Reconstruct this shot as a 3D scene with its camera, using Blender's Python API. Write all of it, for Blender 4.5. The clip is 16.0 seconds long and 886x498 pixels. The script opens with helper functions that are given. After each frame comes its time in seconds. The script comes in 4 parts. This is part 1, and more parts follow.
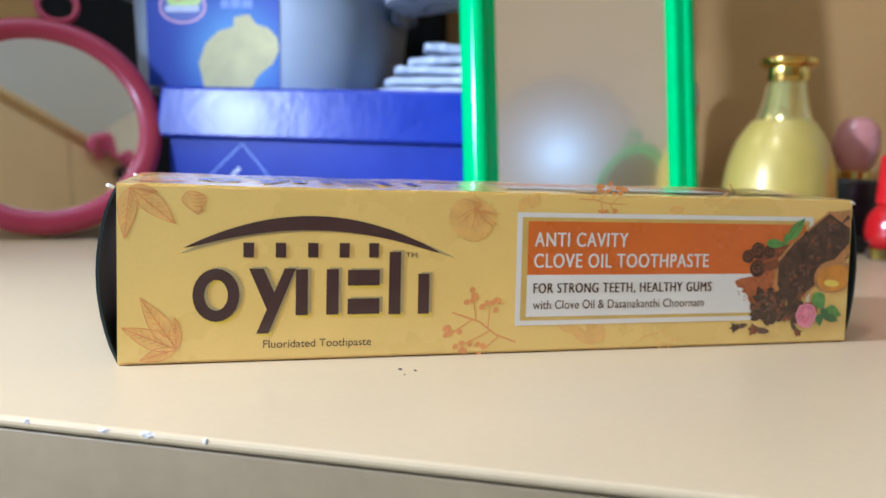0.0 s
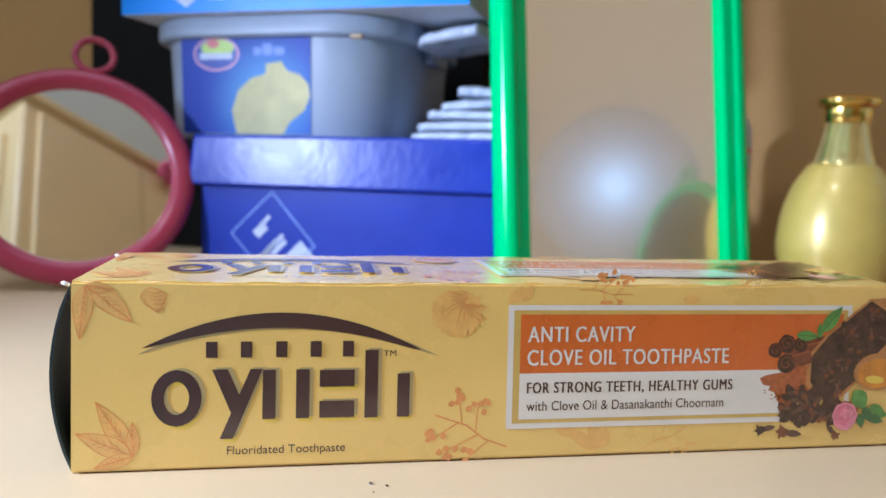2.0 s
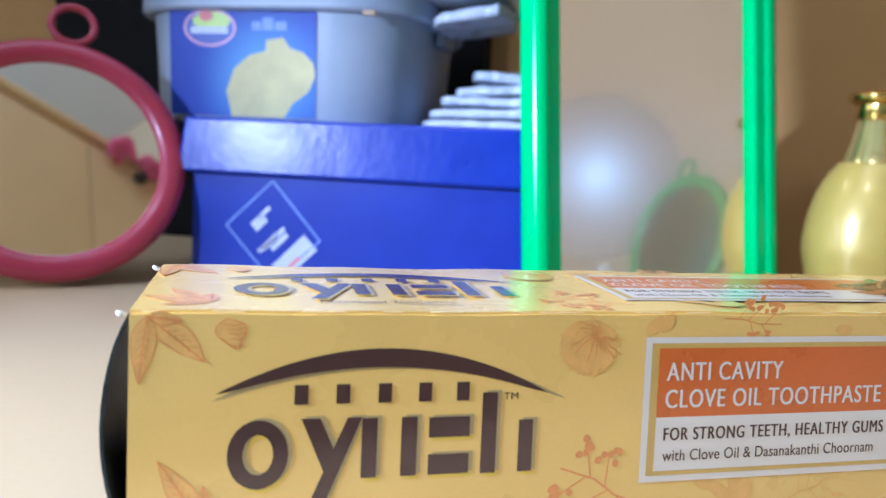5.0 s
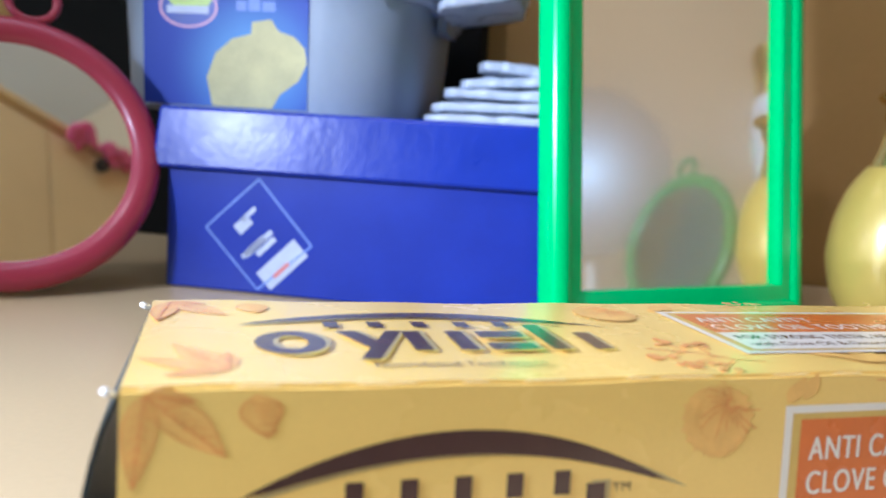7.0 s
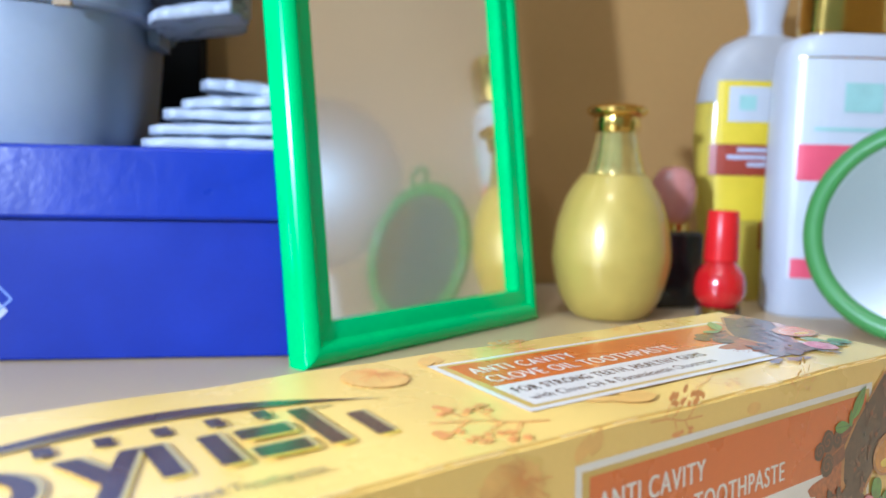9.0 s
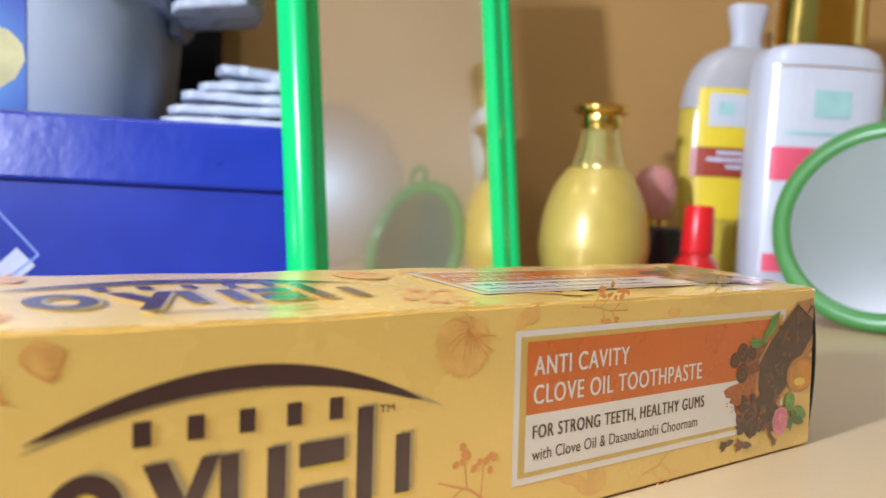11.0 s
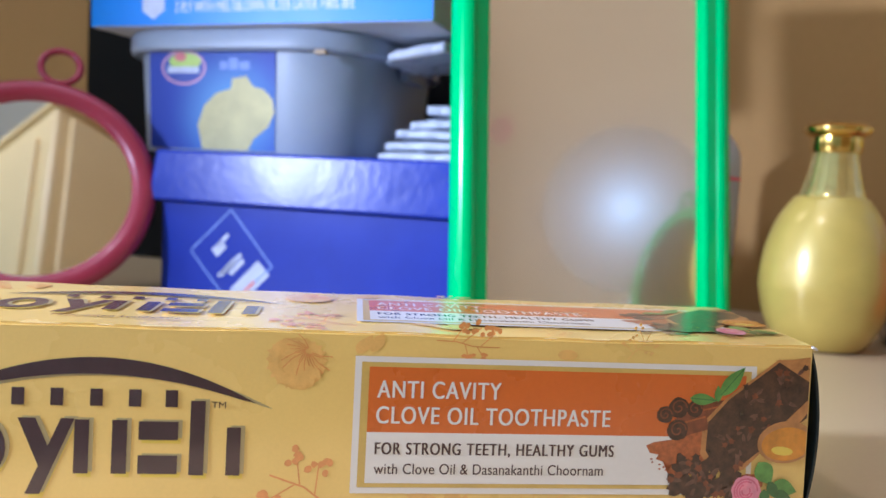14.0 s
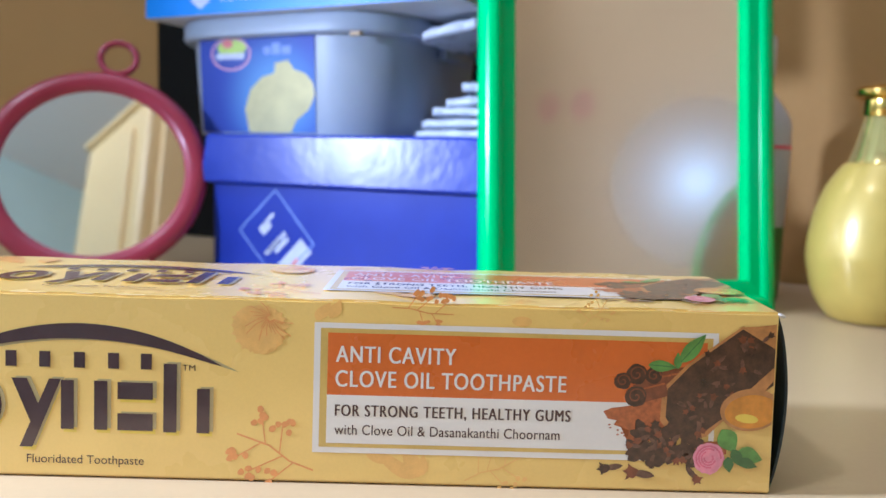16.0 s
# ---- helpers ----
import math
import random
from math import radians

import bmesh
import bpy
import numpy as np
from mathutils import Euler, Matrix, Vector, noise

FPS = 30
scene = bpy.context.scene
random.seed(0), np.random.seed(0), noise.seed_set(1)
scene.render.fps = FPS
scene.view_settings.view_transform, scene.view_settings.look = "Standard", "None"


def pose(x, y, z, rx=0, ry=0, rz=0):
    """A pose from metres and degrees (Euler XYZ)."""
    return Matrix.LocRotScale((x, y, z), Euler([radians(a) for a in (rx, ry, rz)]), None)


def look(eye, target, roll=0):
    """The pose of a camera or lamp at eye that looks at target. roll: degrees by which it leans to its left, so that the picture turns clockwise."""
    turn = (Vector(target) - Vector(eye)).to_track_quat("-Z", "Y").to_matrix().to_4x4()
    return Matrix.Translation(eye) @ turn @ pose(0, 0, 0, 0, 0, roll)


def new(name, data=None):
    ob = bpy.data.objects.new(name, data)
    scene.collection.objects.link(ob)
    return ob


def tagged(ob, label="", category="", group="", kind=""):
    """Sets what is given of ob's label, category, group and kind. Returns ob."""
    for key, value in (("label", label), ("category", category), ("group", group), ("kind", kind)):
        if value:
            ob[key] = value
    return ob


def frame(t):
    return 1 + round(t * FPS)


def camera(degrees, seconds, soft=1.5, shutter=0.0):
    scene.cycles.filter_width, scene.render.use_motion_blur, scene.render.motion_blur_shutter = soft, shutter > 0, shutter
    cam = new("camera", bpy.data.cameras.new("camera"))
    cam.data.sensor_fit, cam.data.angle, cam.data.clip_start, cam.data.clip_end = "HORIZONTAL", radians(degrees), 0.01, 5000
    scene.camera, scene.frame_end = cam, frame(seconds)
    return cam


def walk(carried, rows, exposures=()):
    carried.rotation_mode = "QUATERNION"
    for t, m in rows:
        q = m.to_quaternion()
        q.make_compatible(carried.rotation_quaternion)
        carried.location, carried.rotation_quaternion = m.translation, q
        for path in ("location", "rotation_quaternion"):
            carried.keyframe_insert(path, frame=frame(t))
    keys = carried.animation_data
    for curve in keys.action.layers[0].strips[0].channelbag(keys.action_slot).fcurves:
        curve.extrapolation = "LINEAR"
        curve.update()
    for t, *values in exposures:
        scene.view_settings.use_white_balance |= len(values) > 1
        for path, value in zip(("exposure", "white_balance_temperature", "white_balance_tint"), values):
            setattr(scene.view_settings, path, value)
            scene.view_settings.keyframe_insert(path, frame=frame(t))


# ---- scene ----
cam = camera(59.0, 16.0)
# the clip's own exposure and white balance
LIGHTING = [(0.0, -0.78, 4940, 16), (3.0, -0.81, 5010, 20), (5.0, -0.7, 4790, 20), (8.0, -0.72, 5330, 15), (9.0, -0.68, 5080, 13), (11.5, -0.75, 5880, 22), (12.5, -0.76, 5420, 26), (14.0, -0.76, 5110, 23), (16.0, -0.64, 5010, 20)]
PATH = [
    (0, (0.02723, -0.18654, 0.04904), (0.10181, 0.10205, 0.01509), 1.97),
    (0.5, (0.02915, -0.18813, 0.05051), (0.09621, 0.10244, 0.01783), 1.98),
    (1, (0.03693, -0.18663, 0.05390), (0.09383, 0.10641, 0.02407), 1.77),
    (1.5, (0.05112, -0.17519, 0.06190), (0.10168, 0.11922, 0.03423), 1.55),
    (2, (0.05014, -0.17314, 0.06564), (0.09934, 0.12151, 0.03810), 1.76),
    (2.5, (0.05720, -0.16871, 0.07064), (0.11053, 0.12505, 0.04135), 2.15),
    (3, (0.06548, -0.16291, 0.06568), (0.12524, 0.12953, 0.03558), 2.06),
    (3.5, (0.06644, -0.16273, 0.06522), (0.13350, 0.12795, 0.03344), 1.71),
    (4, (0.06735, -0.15614, 0.06761), (0.14107, 0.13288, 0.03549), 1.95),
    (4.5, (0.04171, -0.14564, 0.07064), (0.11676, 0.14307, 0.03878), 2.51),
    (5, (0.02075, -0.13558, 0.06873), (0.08950, 0.15452, 0.03535), 2.90),
    (5.2, (0.01671, -0.12884, 0.07261), (0.08456, 0.16133, 0.03800), 3.02),
    (7.5, (0.00985, -0.09422, 0.07016), (0.10321, 0.18835, 0.03227), 3.83),
    (8, (0.00822, -0.09870, 0.06781), (0.12048, 0.17598, 0.02373), 3.14),
    (8.5, (0.02297, -0.09697, 0.07176), (0.15700, 0.16858, 0.03286), 2.04),
    (9, (0.01421, -0.07756, 0.07977), (0.18639, 0.16619, 0.04911), 1.39),
    (9.2, (0.01066, -0.07380, 0.08140), (0.19402, 0.16189, 0.05263), 1.33),
    (11.3, (0.00151, -0.11757, 0.06061), (0.16557, 0.13286, 0.04150), 4.03),
    (11.5, (0.01672, -0.12577, 0.06102), (0.16269, 0.13566, 0.04238), 4.53),
    (12, (0.04846, -0.15539, 0.07100), (0.15413, 0.12473, 0.05189), 3.88),
    (12.5, (0.06655, -0.16355, 0.07208), (0.14620, 0.12509, 0.05347), 2.86),
    (13, (0.08625, -0.15599, 0.07021), (0.14973, 0.13662, 0.05147), 2.35),
    (13.5, (0.09475, -0.15899, 0.07133), (0.14651, 0.13574, 0.05000), 2.51),
    (14, (0.09354, -0.16097, 0.07245), (0.12806, 0.13613, 0.04921), 3.19),
    (14.5, (0.07962, -0.16278, 0.07227), (0.09729, 0.13542, 0.04463), 3.71),
    (15, (0.09456, -0.16833, 0.07547), (0.09810, 0.13008, 0.04480), 3.49),
    (15.5, (0.11705, -0.17831, 0.07215), (0.11393, 0.12002, 0.04071), 2.62),
    (16, (0.12311, -0.16802, 0.07204), (0.12315, 0.13021, 0.03956), 1.80),
]
walk(cam, [(t, look(eye, target, roll)) for t, eye, target, roll in PATH], LIGHTING)
cam.data.dof.use_dof = True
cam.data.dof.focus_distance = 0.175
cam.data.dof.aperture_fstop = 17.0

# ---- light ----
# the table, the wall and the cartons share one direction, turned against the toothpaste box
TURN = 25.6
CU, SU = math.cos(radians(TURN)), math.sin(radians(TURN))


def W(u, v, z=0.0):
    """A place from the table's own axes: u along its edge, v towards the wall."""
    return Vector((u * CU + v * SU, -u * SU + v * CU, z))


def room(u, v, z=0.0, turn=0.0):
    p = W(u, v, z)
    return pose(p.x, p.y, p.z, 0, 0, turn - TURN)


world = bpy.data.worlds.new("world")
scene.world = world
world.use_nodes = True
world.node_tree.nodes["Background"].inputs[0].default_value = (0.9, 0.95, 1.0, 1)
world.node_tree.nodes["Background"].inputs[1].default_value = 0.02


def lamp(name, place, target, size, watts, colour, shape="DISK", size_y=None):
    data = bpy.data.lights.new(name, "AREA")
    data.shape, data.size, data.energy, data.color = shape, size, watts, colour
    if size_y:
        data.size_y = size_y
    ob = new(name, data)
    ob.matrix_world = look(place, target)
    return ob


# a small white lamp on the left of the box, low over the table
lamp("lamp_near", (-0.38, -0.03, 0.200), (0.60, -0.08, 0.09), 0.045, 4.6, (0.92, 0.96, 1.0)).data.spread = radians(106)
# unseen overhead fill, added for ambient light on the table and box top
lamp("tube_light", W(0.05, 0.02, 1.96), W(0.05, 0.03, 0), 1.2, 8.0, (0.86, 0.92, 1.0), "RECTANGLE", 0.25)
# unseen warm fill, added to brighten the room and the box front
fill_light = bpy.data.lights.new("room_bulb", "POINT")
fill_light.energy, fill_light.shadow_soft_size, fill_light.color = 62.0, 0.08, (1.0, 0.90, 0.78)
new("room_bulb", fill_light).matrix_world = Matrix.Translation(W(-0.6, -1.0, 1.90))

# ---- materials ----


def principled(name):
    m = bpy.data.materials.new(name)
    m.use_nodes = True
    nt = m.node_tree
    return m, nt, nt.nodes["Principled BSDF"]


def surface(name, colour, rough=0.5, metal=0.0, vary=0.08, scale=60.0, fine=900.0, bump=0.05, coat=0.0, trans=0.0, ior=1.45, coat_ior=1.5, sub=0.0):
    """A procedural surface: a base colour that varies at two scales, uneven gloss and fine relief."""
    m, nt, b = principled(name)
    tex = nt.nodes.new("ShaderNodeTexCoord")
    big, small = nt.nodes.new("ShaderNodeTexNoise"), nt.nodes.new("ShaderNodeTexNoise")
    big.inputs["Scale"].default_value, big.inputs["Detail"].default_value = scale, 4
    small.inputs["Scale"].default_value, small.inputs["Detail"].default_value = fine, 3
    nt.links.new(tex.outputs["Object"], big.inputs["Vector"])
    nt.links.new(tex.outputs["Object"], small.inputs["Vector"])
    add = nt.nodes.new("ShaderNodeMath")
    add.operation = "MULTIPLY_ADD"
    nt.links.new(small.outputs["Fac"], add.inputs[0])
    add.inputs[1].default_value = 0.4
    nt.links.new(big.outputs["Fac"], add.inputs[2])
    ramp = nt.nodes.new("ShaderNodeMapRange")
    ramp.inputs["From Min"].default_value, ramp.inputs["From Max"].default_value = 0.45, 0.95
    ramp.inputs["To Min"].default_value, ramp.inputs["To Max"].default_value = 1 - vary, 1 + vary
    nt.links.new(add.outputs[0], ramp.inputs["Value"])
    mul = nt.nodes.new("ShaderNodeVectorMath")
    mul.operation = "SCALE"
    mul.inputs[0].default_value = colour
    nt.links.new(ramp.outputs[0], mul.inputs["Scale"])
    nt.links.new(mul.outputs[0], b.inputs["Base Color"])
    rr = nt.nodes.new("ShaderNodeMapRange")
    rr.inputs["To Min"].default_value, rr.inputs["To Max"].default_value = max(rough - 0.06, 0), min(rough + 0.06, 1)
    nt.links.new(big.outputs["Fac"], rr.inputs["Value"])
    nt.links.new(rr.outputs[0], b.inputs["Roughness"])
    if bump:
        bp = nt.nodes.new("ShaderNodeBump")
        bp.inputs["Strength"].default_value, bp.inputs["Distance"].default_value = bump, 0.001
        nt.links.new(add.outputs[0], bp.inputs["Height"])
        nt.links.new(bp.outputs[0], b.inputs["Normal"])
    b.inputs["Metallic"].default_value = metal
    b.inputs["Coat Weight"].default_value = coat
    b.inputs["Coat Roughness"].default_value = 0.17
    b.inputs["Coat IOR"].default_value = coat_ior
    b.inputs["Transmission Weight"].default_value = trans
    b.inputs["IOR"].default_value = ior
    if sub:
        b.inputs["Subsurface Weight"].default_value = sub
        b.inputs["Subsurface Radius"].default_value = (0.01, 0.008, 0.006)
    return m


def looking_glass(name, haze, rough, tone=(0.92, 0.93, 0.92)):
    """Silvered glass with a share of dust that scatters the reflection."""
    m, nt, b = principled(name)
    b.inputs["Metallic"].default_value, b.inputs["Roughness"].default_value = 1.0, rough
    b.inputs["Base Color"].default_value = (*tone, 1)
    dust = nt.nodes.new("ShaderNodeBsdfGlossy")
    dust.inputs["Roughness"].default_value = 0.23
    dust.inputs["Color"].default_value = (*tone, 1)
    mix, tex, noi = nt.nodes.new("ShaderNodeMixShader"), nt.nodes.new("ShaderNodeTexCoord"), nt.nodes.new("ShaderNodeTexNoise")
    noi.inputs["Scale"].default_value = 120
    nt.links.new(tex.outputs["Object"], noi.inputs["Vector"])
    rng = nt.nodes.new("ShaderNodeMapRange")
    rng.inputs["To Min"].default_value, rng.inputs["To Max"].default_value = haze * 0.9, haze * 1.1
    nt.links.new(noi.outputs["Fac"], rng.inputs["Value"])
    nt.links.new(rng.outputs[0], mix.inputs[0])
    nt.links.new(b.outputs[0], mix.inputs[1])
    nt.links.new(dust.outputs[0], mix.inputs[2])
    nt.links.new(mix.outputs[0], nt.nodes["Material Output"].inputs[0])
    return m


def glow_print(name, inner, outer, centre, reach):
    """Printed colour that runs from one ink to another round a point."""
    m, nt, b = principled(name)
    tex, dist = nt.nodes.new("ShaderNodeTexCoord"), nt.nodes.new("ShaderNodeVectorMath")
    dist.operation = "DISTANCE"
    dist.inputs[1].default_value = centre
    nt.links.new(tex.outputs["Object"], dist.inputs[0])
    ramp = nt.nodes.new("ShaderNodeValToRGB")
    ramp.color_ramp.elements[0].color, ramp.color_ramp.elements[1].color = (*inner, 1), (*outer, 1)
    ramp.color_ramp.interpolation = "EASE"
    div = nt.nodes.new("ShaderNodeMath")
    div.operation = "DIVIDE"
    div.inputs[1].default_value = reach
    nt.links.new(dist.outputs["Value"], div.inputs[0])
    nt.links.new(div.outputs[0], ramp.inputs[0])
    nt.links.new(ramp.outputs[0], b.inputs["Base Color"])
    b.inputs["Roughness"].default_value = 0.55
    return m


CREAM_LAMINATE = surface("cream_paint", (0.54, 0.41, 0.225), 0.33, vary=0.05, scale=9, fine=500, bump=0.04)
# edge band: browner and darker than the tabletop
EDGE = surface("brown_edge_paint", (0.31, 0.23, 0.12), 0.55, vary=0.12, scale=30, fine=300, bump=0.12)
CHIP = surface("bare_chip", (0.62, 0.58, 0.52), 0.8, vary=0.15, scale=300)
WALL = surface("tan_wall", (0.44, 0.255, 0.080), 0.75, vary=0.06, scale=7, fine=220, bump=0.15)
PALE_WALL = surface("pale_wall", (0.86, 0.72, 0.50), 0.8, vary=0.05, scale=3, fine=90, bump=0.1)
AQUA_WALL = surface("aqua_wall", (0.58, 0.78, 0.80), 0.8, vary=0.06, scale=3, fine=90, bump=0.1)
CEILING = surface("white_ceiling", (0.85, 0.84, 0.82), 0.85, vary=0.03, scale=3, fine=90)
FLOOR = surface("grey_floor", (0.35, 0.32, 0.29), 0.5, vary=0.1, scale=4, fine=60)
WARDROBE = surface("yellow_laminate", (0.88, 0.70, 0.34), 0.4, vary=0.05, scale=5, fine=120)
CARD_YELLOW = surface("printed_yellow_card", (0.88, 0.605, 0.155), 0.28, vary=0.05, scale=35, fine=1500, bump=0.03, coat=1.0, coat_ior=1.6)
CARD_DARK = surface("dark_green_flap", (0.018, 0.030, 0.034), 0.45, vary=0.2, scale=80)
CARD_WHITE = surface("bare_card_edge", (0.80, 0.78, 0.72), 0.7, vary=0.06, scale=200)
CARD_WORN = surface("worn_yellow_card", (0.86, 0.69, 0.33), 0.6, vary=0.08, scale=200)
INK_BROWN = surface("ink_brown", (0.065, 0.030, 0.030), 0.25, vary=0.12, scale=120, bump=0.02, coat=1.0, coat_ior=1.6)
INK_SHADE = surface("ink_ochre", (0.46, 0.36, 0.15), 0.30, vary=0.08, scale=150, bump=0.02, coat=1.0, coat_ior=1.6)
INK_GLOW = surface("ink_lemon", (0.85, 0.62, 0.06), 0.30, vary=0.06, scale=150, bump=0.02, coat=1.0, coat_ior=1.6)
INK_ORANGE = surface("ink_orange", (0.68, 0.15, 0.013), 0.28, vary=0.06, scale=60, bump=0.02, coat=1.0, coat_ior=1.6)
INK_WHITE = surface("ink_white", (0.82, 0.78, 0.70), 0.30, vary=0.03, scale=80, bump=0.02, coat=1.0, coat_ior=1.6)
INK_GOLD = surface("ink_gold", (0.66, 0.45, 0.10), 0.30, vary=0.10, scale=80, bump=0.02, coat=1.0, coat_ior=1.6)
INK_BOTANY = surface("ink_botany", (0.80, 0.33, 0.085), 0.32, vary=0.14, scale=260, fine=2500, bump=0.02, coat=1.0, coat_ior=1.6)
INK_BOTANY_PALE = surface("ink_botany_pale", (0.85, 0.50, 0.125), 0.32, vary=0.10, scale=260, fine=2500, bump=0.02, coat=1.0, coat_ior=1.6)
INK_WOOD = surface("ink_wood", (0.065, 0.028, 0.014), 0.3, vary=0.6, scale=420, fine=1800, bump=0.03, coat=1.0, coat_ior=1.6)
INK_CLOVE = surface("ink_clove", (0.060, 0.024, 0.012), 0.3, vary=0.6, scale=600, bump=0.03, coat=1.0, coat_ior=1.6)
INK_CINNAMON = surface("ink_cinnamon", (0.20, 0.055, 0.018), 0.3, vary=0.4, scale=500, bump=0.03, coat=1.0, coat_ior=1.6)
INK_CLOVE_LIT = surface("ink_clove_lit", (0.13, 0.06, 0.035), 0.3, vary=0.5, scale=700, bump=0.02, coat=1.0, coat_ior=1.6)
NOTCH_SHADE = surface("notch_shade_tan", (0.36, 0.27, 0.16), 0.5, vary=0.1, scale=100)
INK_POWDER = surface("ink_powder", (0.42, 0.11, 0.022), 0.35, vary=0.25, scale=900, bump=0.03, coat=1.0, coat_ior=1.6)
INK_HONEY = surface("ink_honey", (0.66, 0.26, 0.015), 0.2, vary=0.25, scale=180, bump=0.01, coat=1.0, coat_ior=1.6)
INK_ROSE = surface("ink_rose", (0.70, 0.16, 0.24), 0.3, vary=0.2, scale=400, bump=0.02, coat=1.0, coat_ior=1.6)
INK_ROSE_PALE = surface("ink_rose_pale", (0.80, 0.28, 0.36), 0.3, vary=0.15, scale=400, bump=0.02, coat=1.0, coat_ior=1.6)
INK_HANDLE = surface("ink_wood_pale", (0.50, 0.22, 0.055), 0.3, vary=0.25, scale=300, bump=0.02, coat=1.0, coat_ior=1.6)
INK_LEAF = surface("ink_leaf", (0.12, 0.30, 0.05), 0.3, vary=0.3, scale=300, bump=0.02, coat=1.0, coat_ior=1.6)
INK_LEAF_DARK = surface("ink_leaf_dark", (0.05, 0.15, 0.035), 0.3, vary=0.3, scale=300, bump=0.02, coat=1.0, coat_ior=1.6)
BLUE_CARD = surface("blue_card", (0.010, 0.030, 0.34), 0.36, vary=0.10, scale=45, fine=700, bump=0.10)
BLUE_LID = surface("blue_lid_card", (0.010, 0.030, 0.33), 0.30, vary=0.10, scale=45, fine=220, bump=0.30)
BLUE_LID.node_tree.nodes["Principled BSDF"].inputs["Specular IOR Level"].default_value = 0.4
PRINT_PALE = surface("pale_print", (0.52, 0.58, 0.74), 0.5, vary=0.08, scale=200)
PRINT_LINE = surface("blue_line_print", (0.20, 0.30, 0.72), 0.5, vary=0.08, scale=200)
PRINT_RED = surface("red_print", (0.66, 0.20, 0.20), 0.5, vary=0.1, scale=200)
TUB = surface("white_plastic", (0.33, 0.39, 0.49), 0.42, vary=0.04, scale=30, fine=300, bump=0.03, sub=0.1)
TUB_LABEL = glow_print("tub_label_blue", (0.13, 0.36, 0.70), (0.010, 0.040, 0.38), (-0.108, 0.278, 0.020), 0.046)
TUB_CREAM = surface("tub_label_cream", (0.56, 0.53, 0.27), 0.55, vary=0.14, scale=70, bump=0.0)
PRINT_PINK = surface("pink_print", (0.62, 0.34, 0.50), 0.4, vary=0.1, scale=200)
PRINT_NAVY = surface("navy_print", (0.03, 0.06, 0.36), 0.4, vary=0.1, scale=200)
PRINT_LIME = surface("lime_print", (0.45, 0.62, 0.12), 0.4, vary=0.1, scale=200)
SKY_CARD = surface("sky_blue_card", (0.012, 0.22, 0.80), 0.4, vary=0.06, scale=40, fine=400)
WHITE_CARD = surface("white_card", (0.62, 0.66, 0.72), 0.5, vary=0.05, scale=40, fine=400)
FILM = surface("thin_white_film", (0.58, 0.64, 0.74), 0.28, vary=0.06, scale=60, fine=300, bump=0.3, sub=0.1)
DARK_MATT = surface("matt_black", (0.006, 0.006, 0.006), 0.75, vary=0.2, scale=30, fine=400)
DARK_MATT.node_tree.nodes["Principled BSDF"].inputs["Specular IOR Level"].default_value = 0.2
GREEN = surface("green_plastic", (0.004, 0.54, 0.14), 0.24, vary=0.05, scale=40, fine=600, bump=0.03, coat=0.3)
SAGE = surface("dull_green_plastic", (0.065, 0.23, 0.055), 0.35, vary=0.07, scale=40, fine=600, bump=0.03, coat=0.1)
RED_PINK = surface("rose_red_plastic", (0.33, 0.030, 0.060), 0.32, vary=0.07, scale=40, fine=600, bump=0.03, coat=0.2)
GLASS_HAZY = looking_glass("dusty_silvered_glass", 0.45, 0.062, (0.98, 0.93, 0.80))
# the round mirror's dark reflection is put into this darker glass tone
GLASS_DIM = looking_glass("dimmed_silvered_glass", 0.35, 0.06, (0.52, 0.51, 0.52))
GLASS_CLEAR = looking_glass("silvered_glass", 0.06, 0.02)
GOLD_PEARL = surface("gold_pearl", (0.52, 0.39, 0.080), 0.36, metal=0.15, vary=0.06, scale=90, fine=2500, bump=0.03, coat=0.4)
GOLD = surface("gold_metal", (0.72, 0.50, 0.12), 0.16, metal=1.0, vary=0.06, scale=90, fine=900, bump=0.02)
GOLD_GLASS = surface("gold_tinted_glass", (0.80, 0.66, 0.22), 0.08, metal=0.5, vary=0.1, scale=120, bump=0.02, trans=0.6, coat=0.5)
PINK_GLOSS = surface("dusty_pink_gloss", (0.50, 0.21, 0.18), 0.28, vary=0.08, scale=90, bump=0.03, coat=0.4)
BLACK_GLOSS = surface("black_gloss", (0.012, 0.012, 0.013), 0.22, vary=0.2, scale=90, bump=0.02, coat=0.5)
RED_CAP = surface("red_plastic", (0.62, 0.012, 0.014), 0.30, vary=0.06, scale=90, bump=0.02)
RED_VARNISH = surface("red_varnish", (0.52, 0.006, 0.010), 0.10, vary=0.08, scale=90, bump=0.0, coat=1.0)
CLEAR = surface("clear_glass", (0.92, 0.90, 0.92), 0.04, vary=0.02, trans=1.0, bump=0.0)
YELLOW_GEL = surface("yellow_gel_plastic", (0.74, 0.58, 0.08), 0.16, vary=0.08, scale=40, bump=0.02, trans=0.25, coat=0.5)
CLOUDY = surface("cloudy_plastic", (0.58, 0.58, 0.60), 0.3, vary=0.06, scale=60, bump=0.03, trans=0.3)
YELLOW_LABEL = surface("yellow_label", (0.78, 0.60, 0.03), 0.35, vary=0.06, scale=60, bump=0.0)
PALE_YELLOW = surface("pale_yellow_label", (0.72, 0.66, 0.28), 0.35, vary=0.06, scale=60, bump=0.0)
MAROON = surface("maroon_label", (0.34, 0.055, 0.030), 0.35, vary=0.10, scale=60, bump=0.0)
AMBER = surface("amber_print", (0.30, 0.07, 0.010), 0.3, vary=0.2, scale=100, bump=0.0)
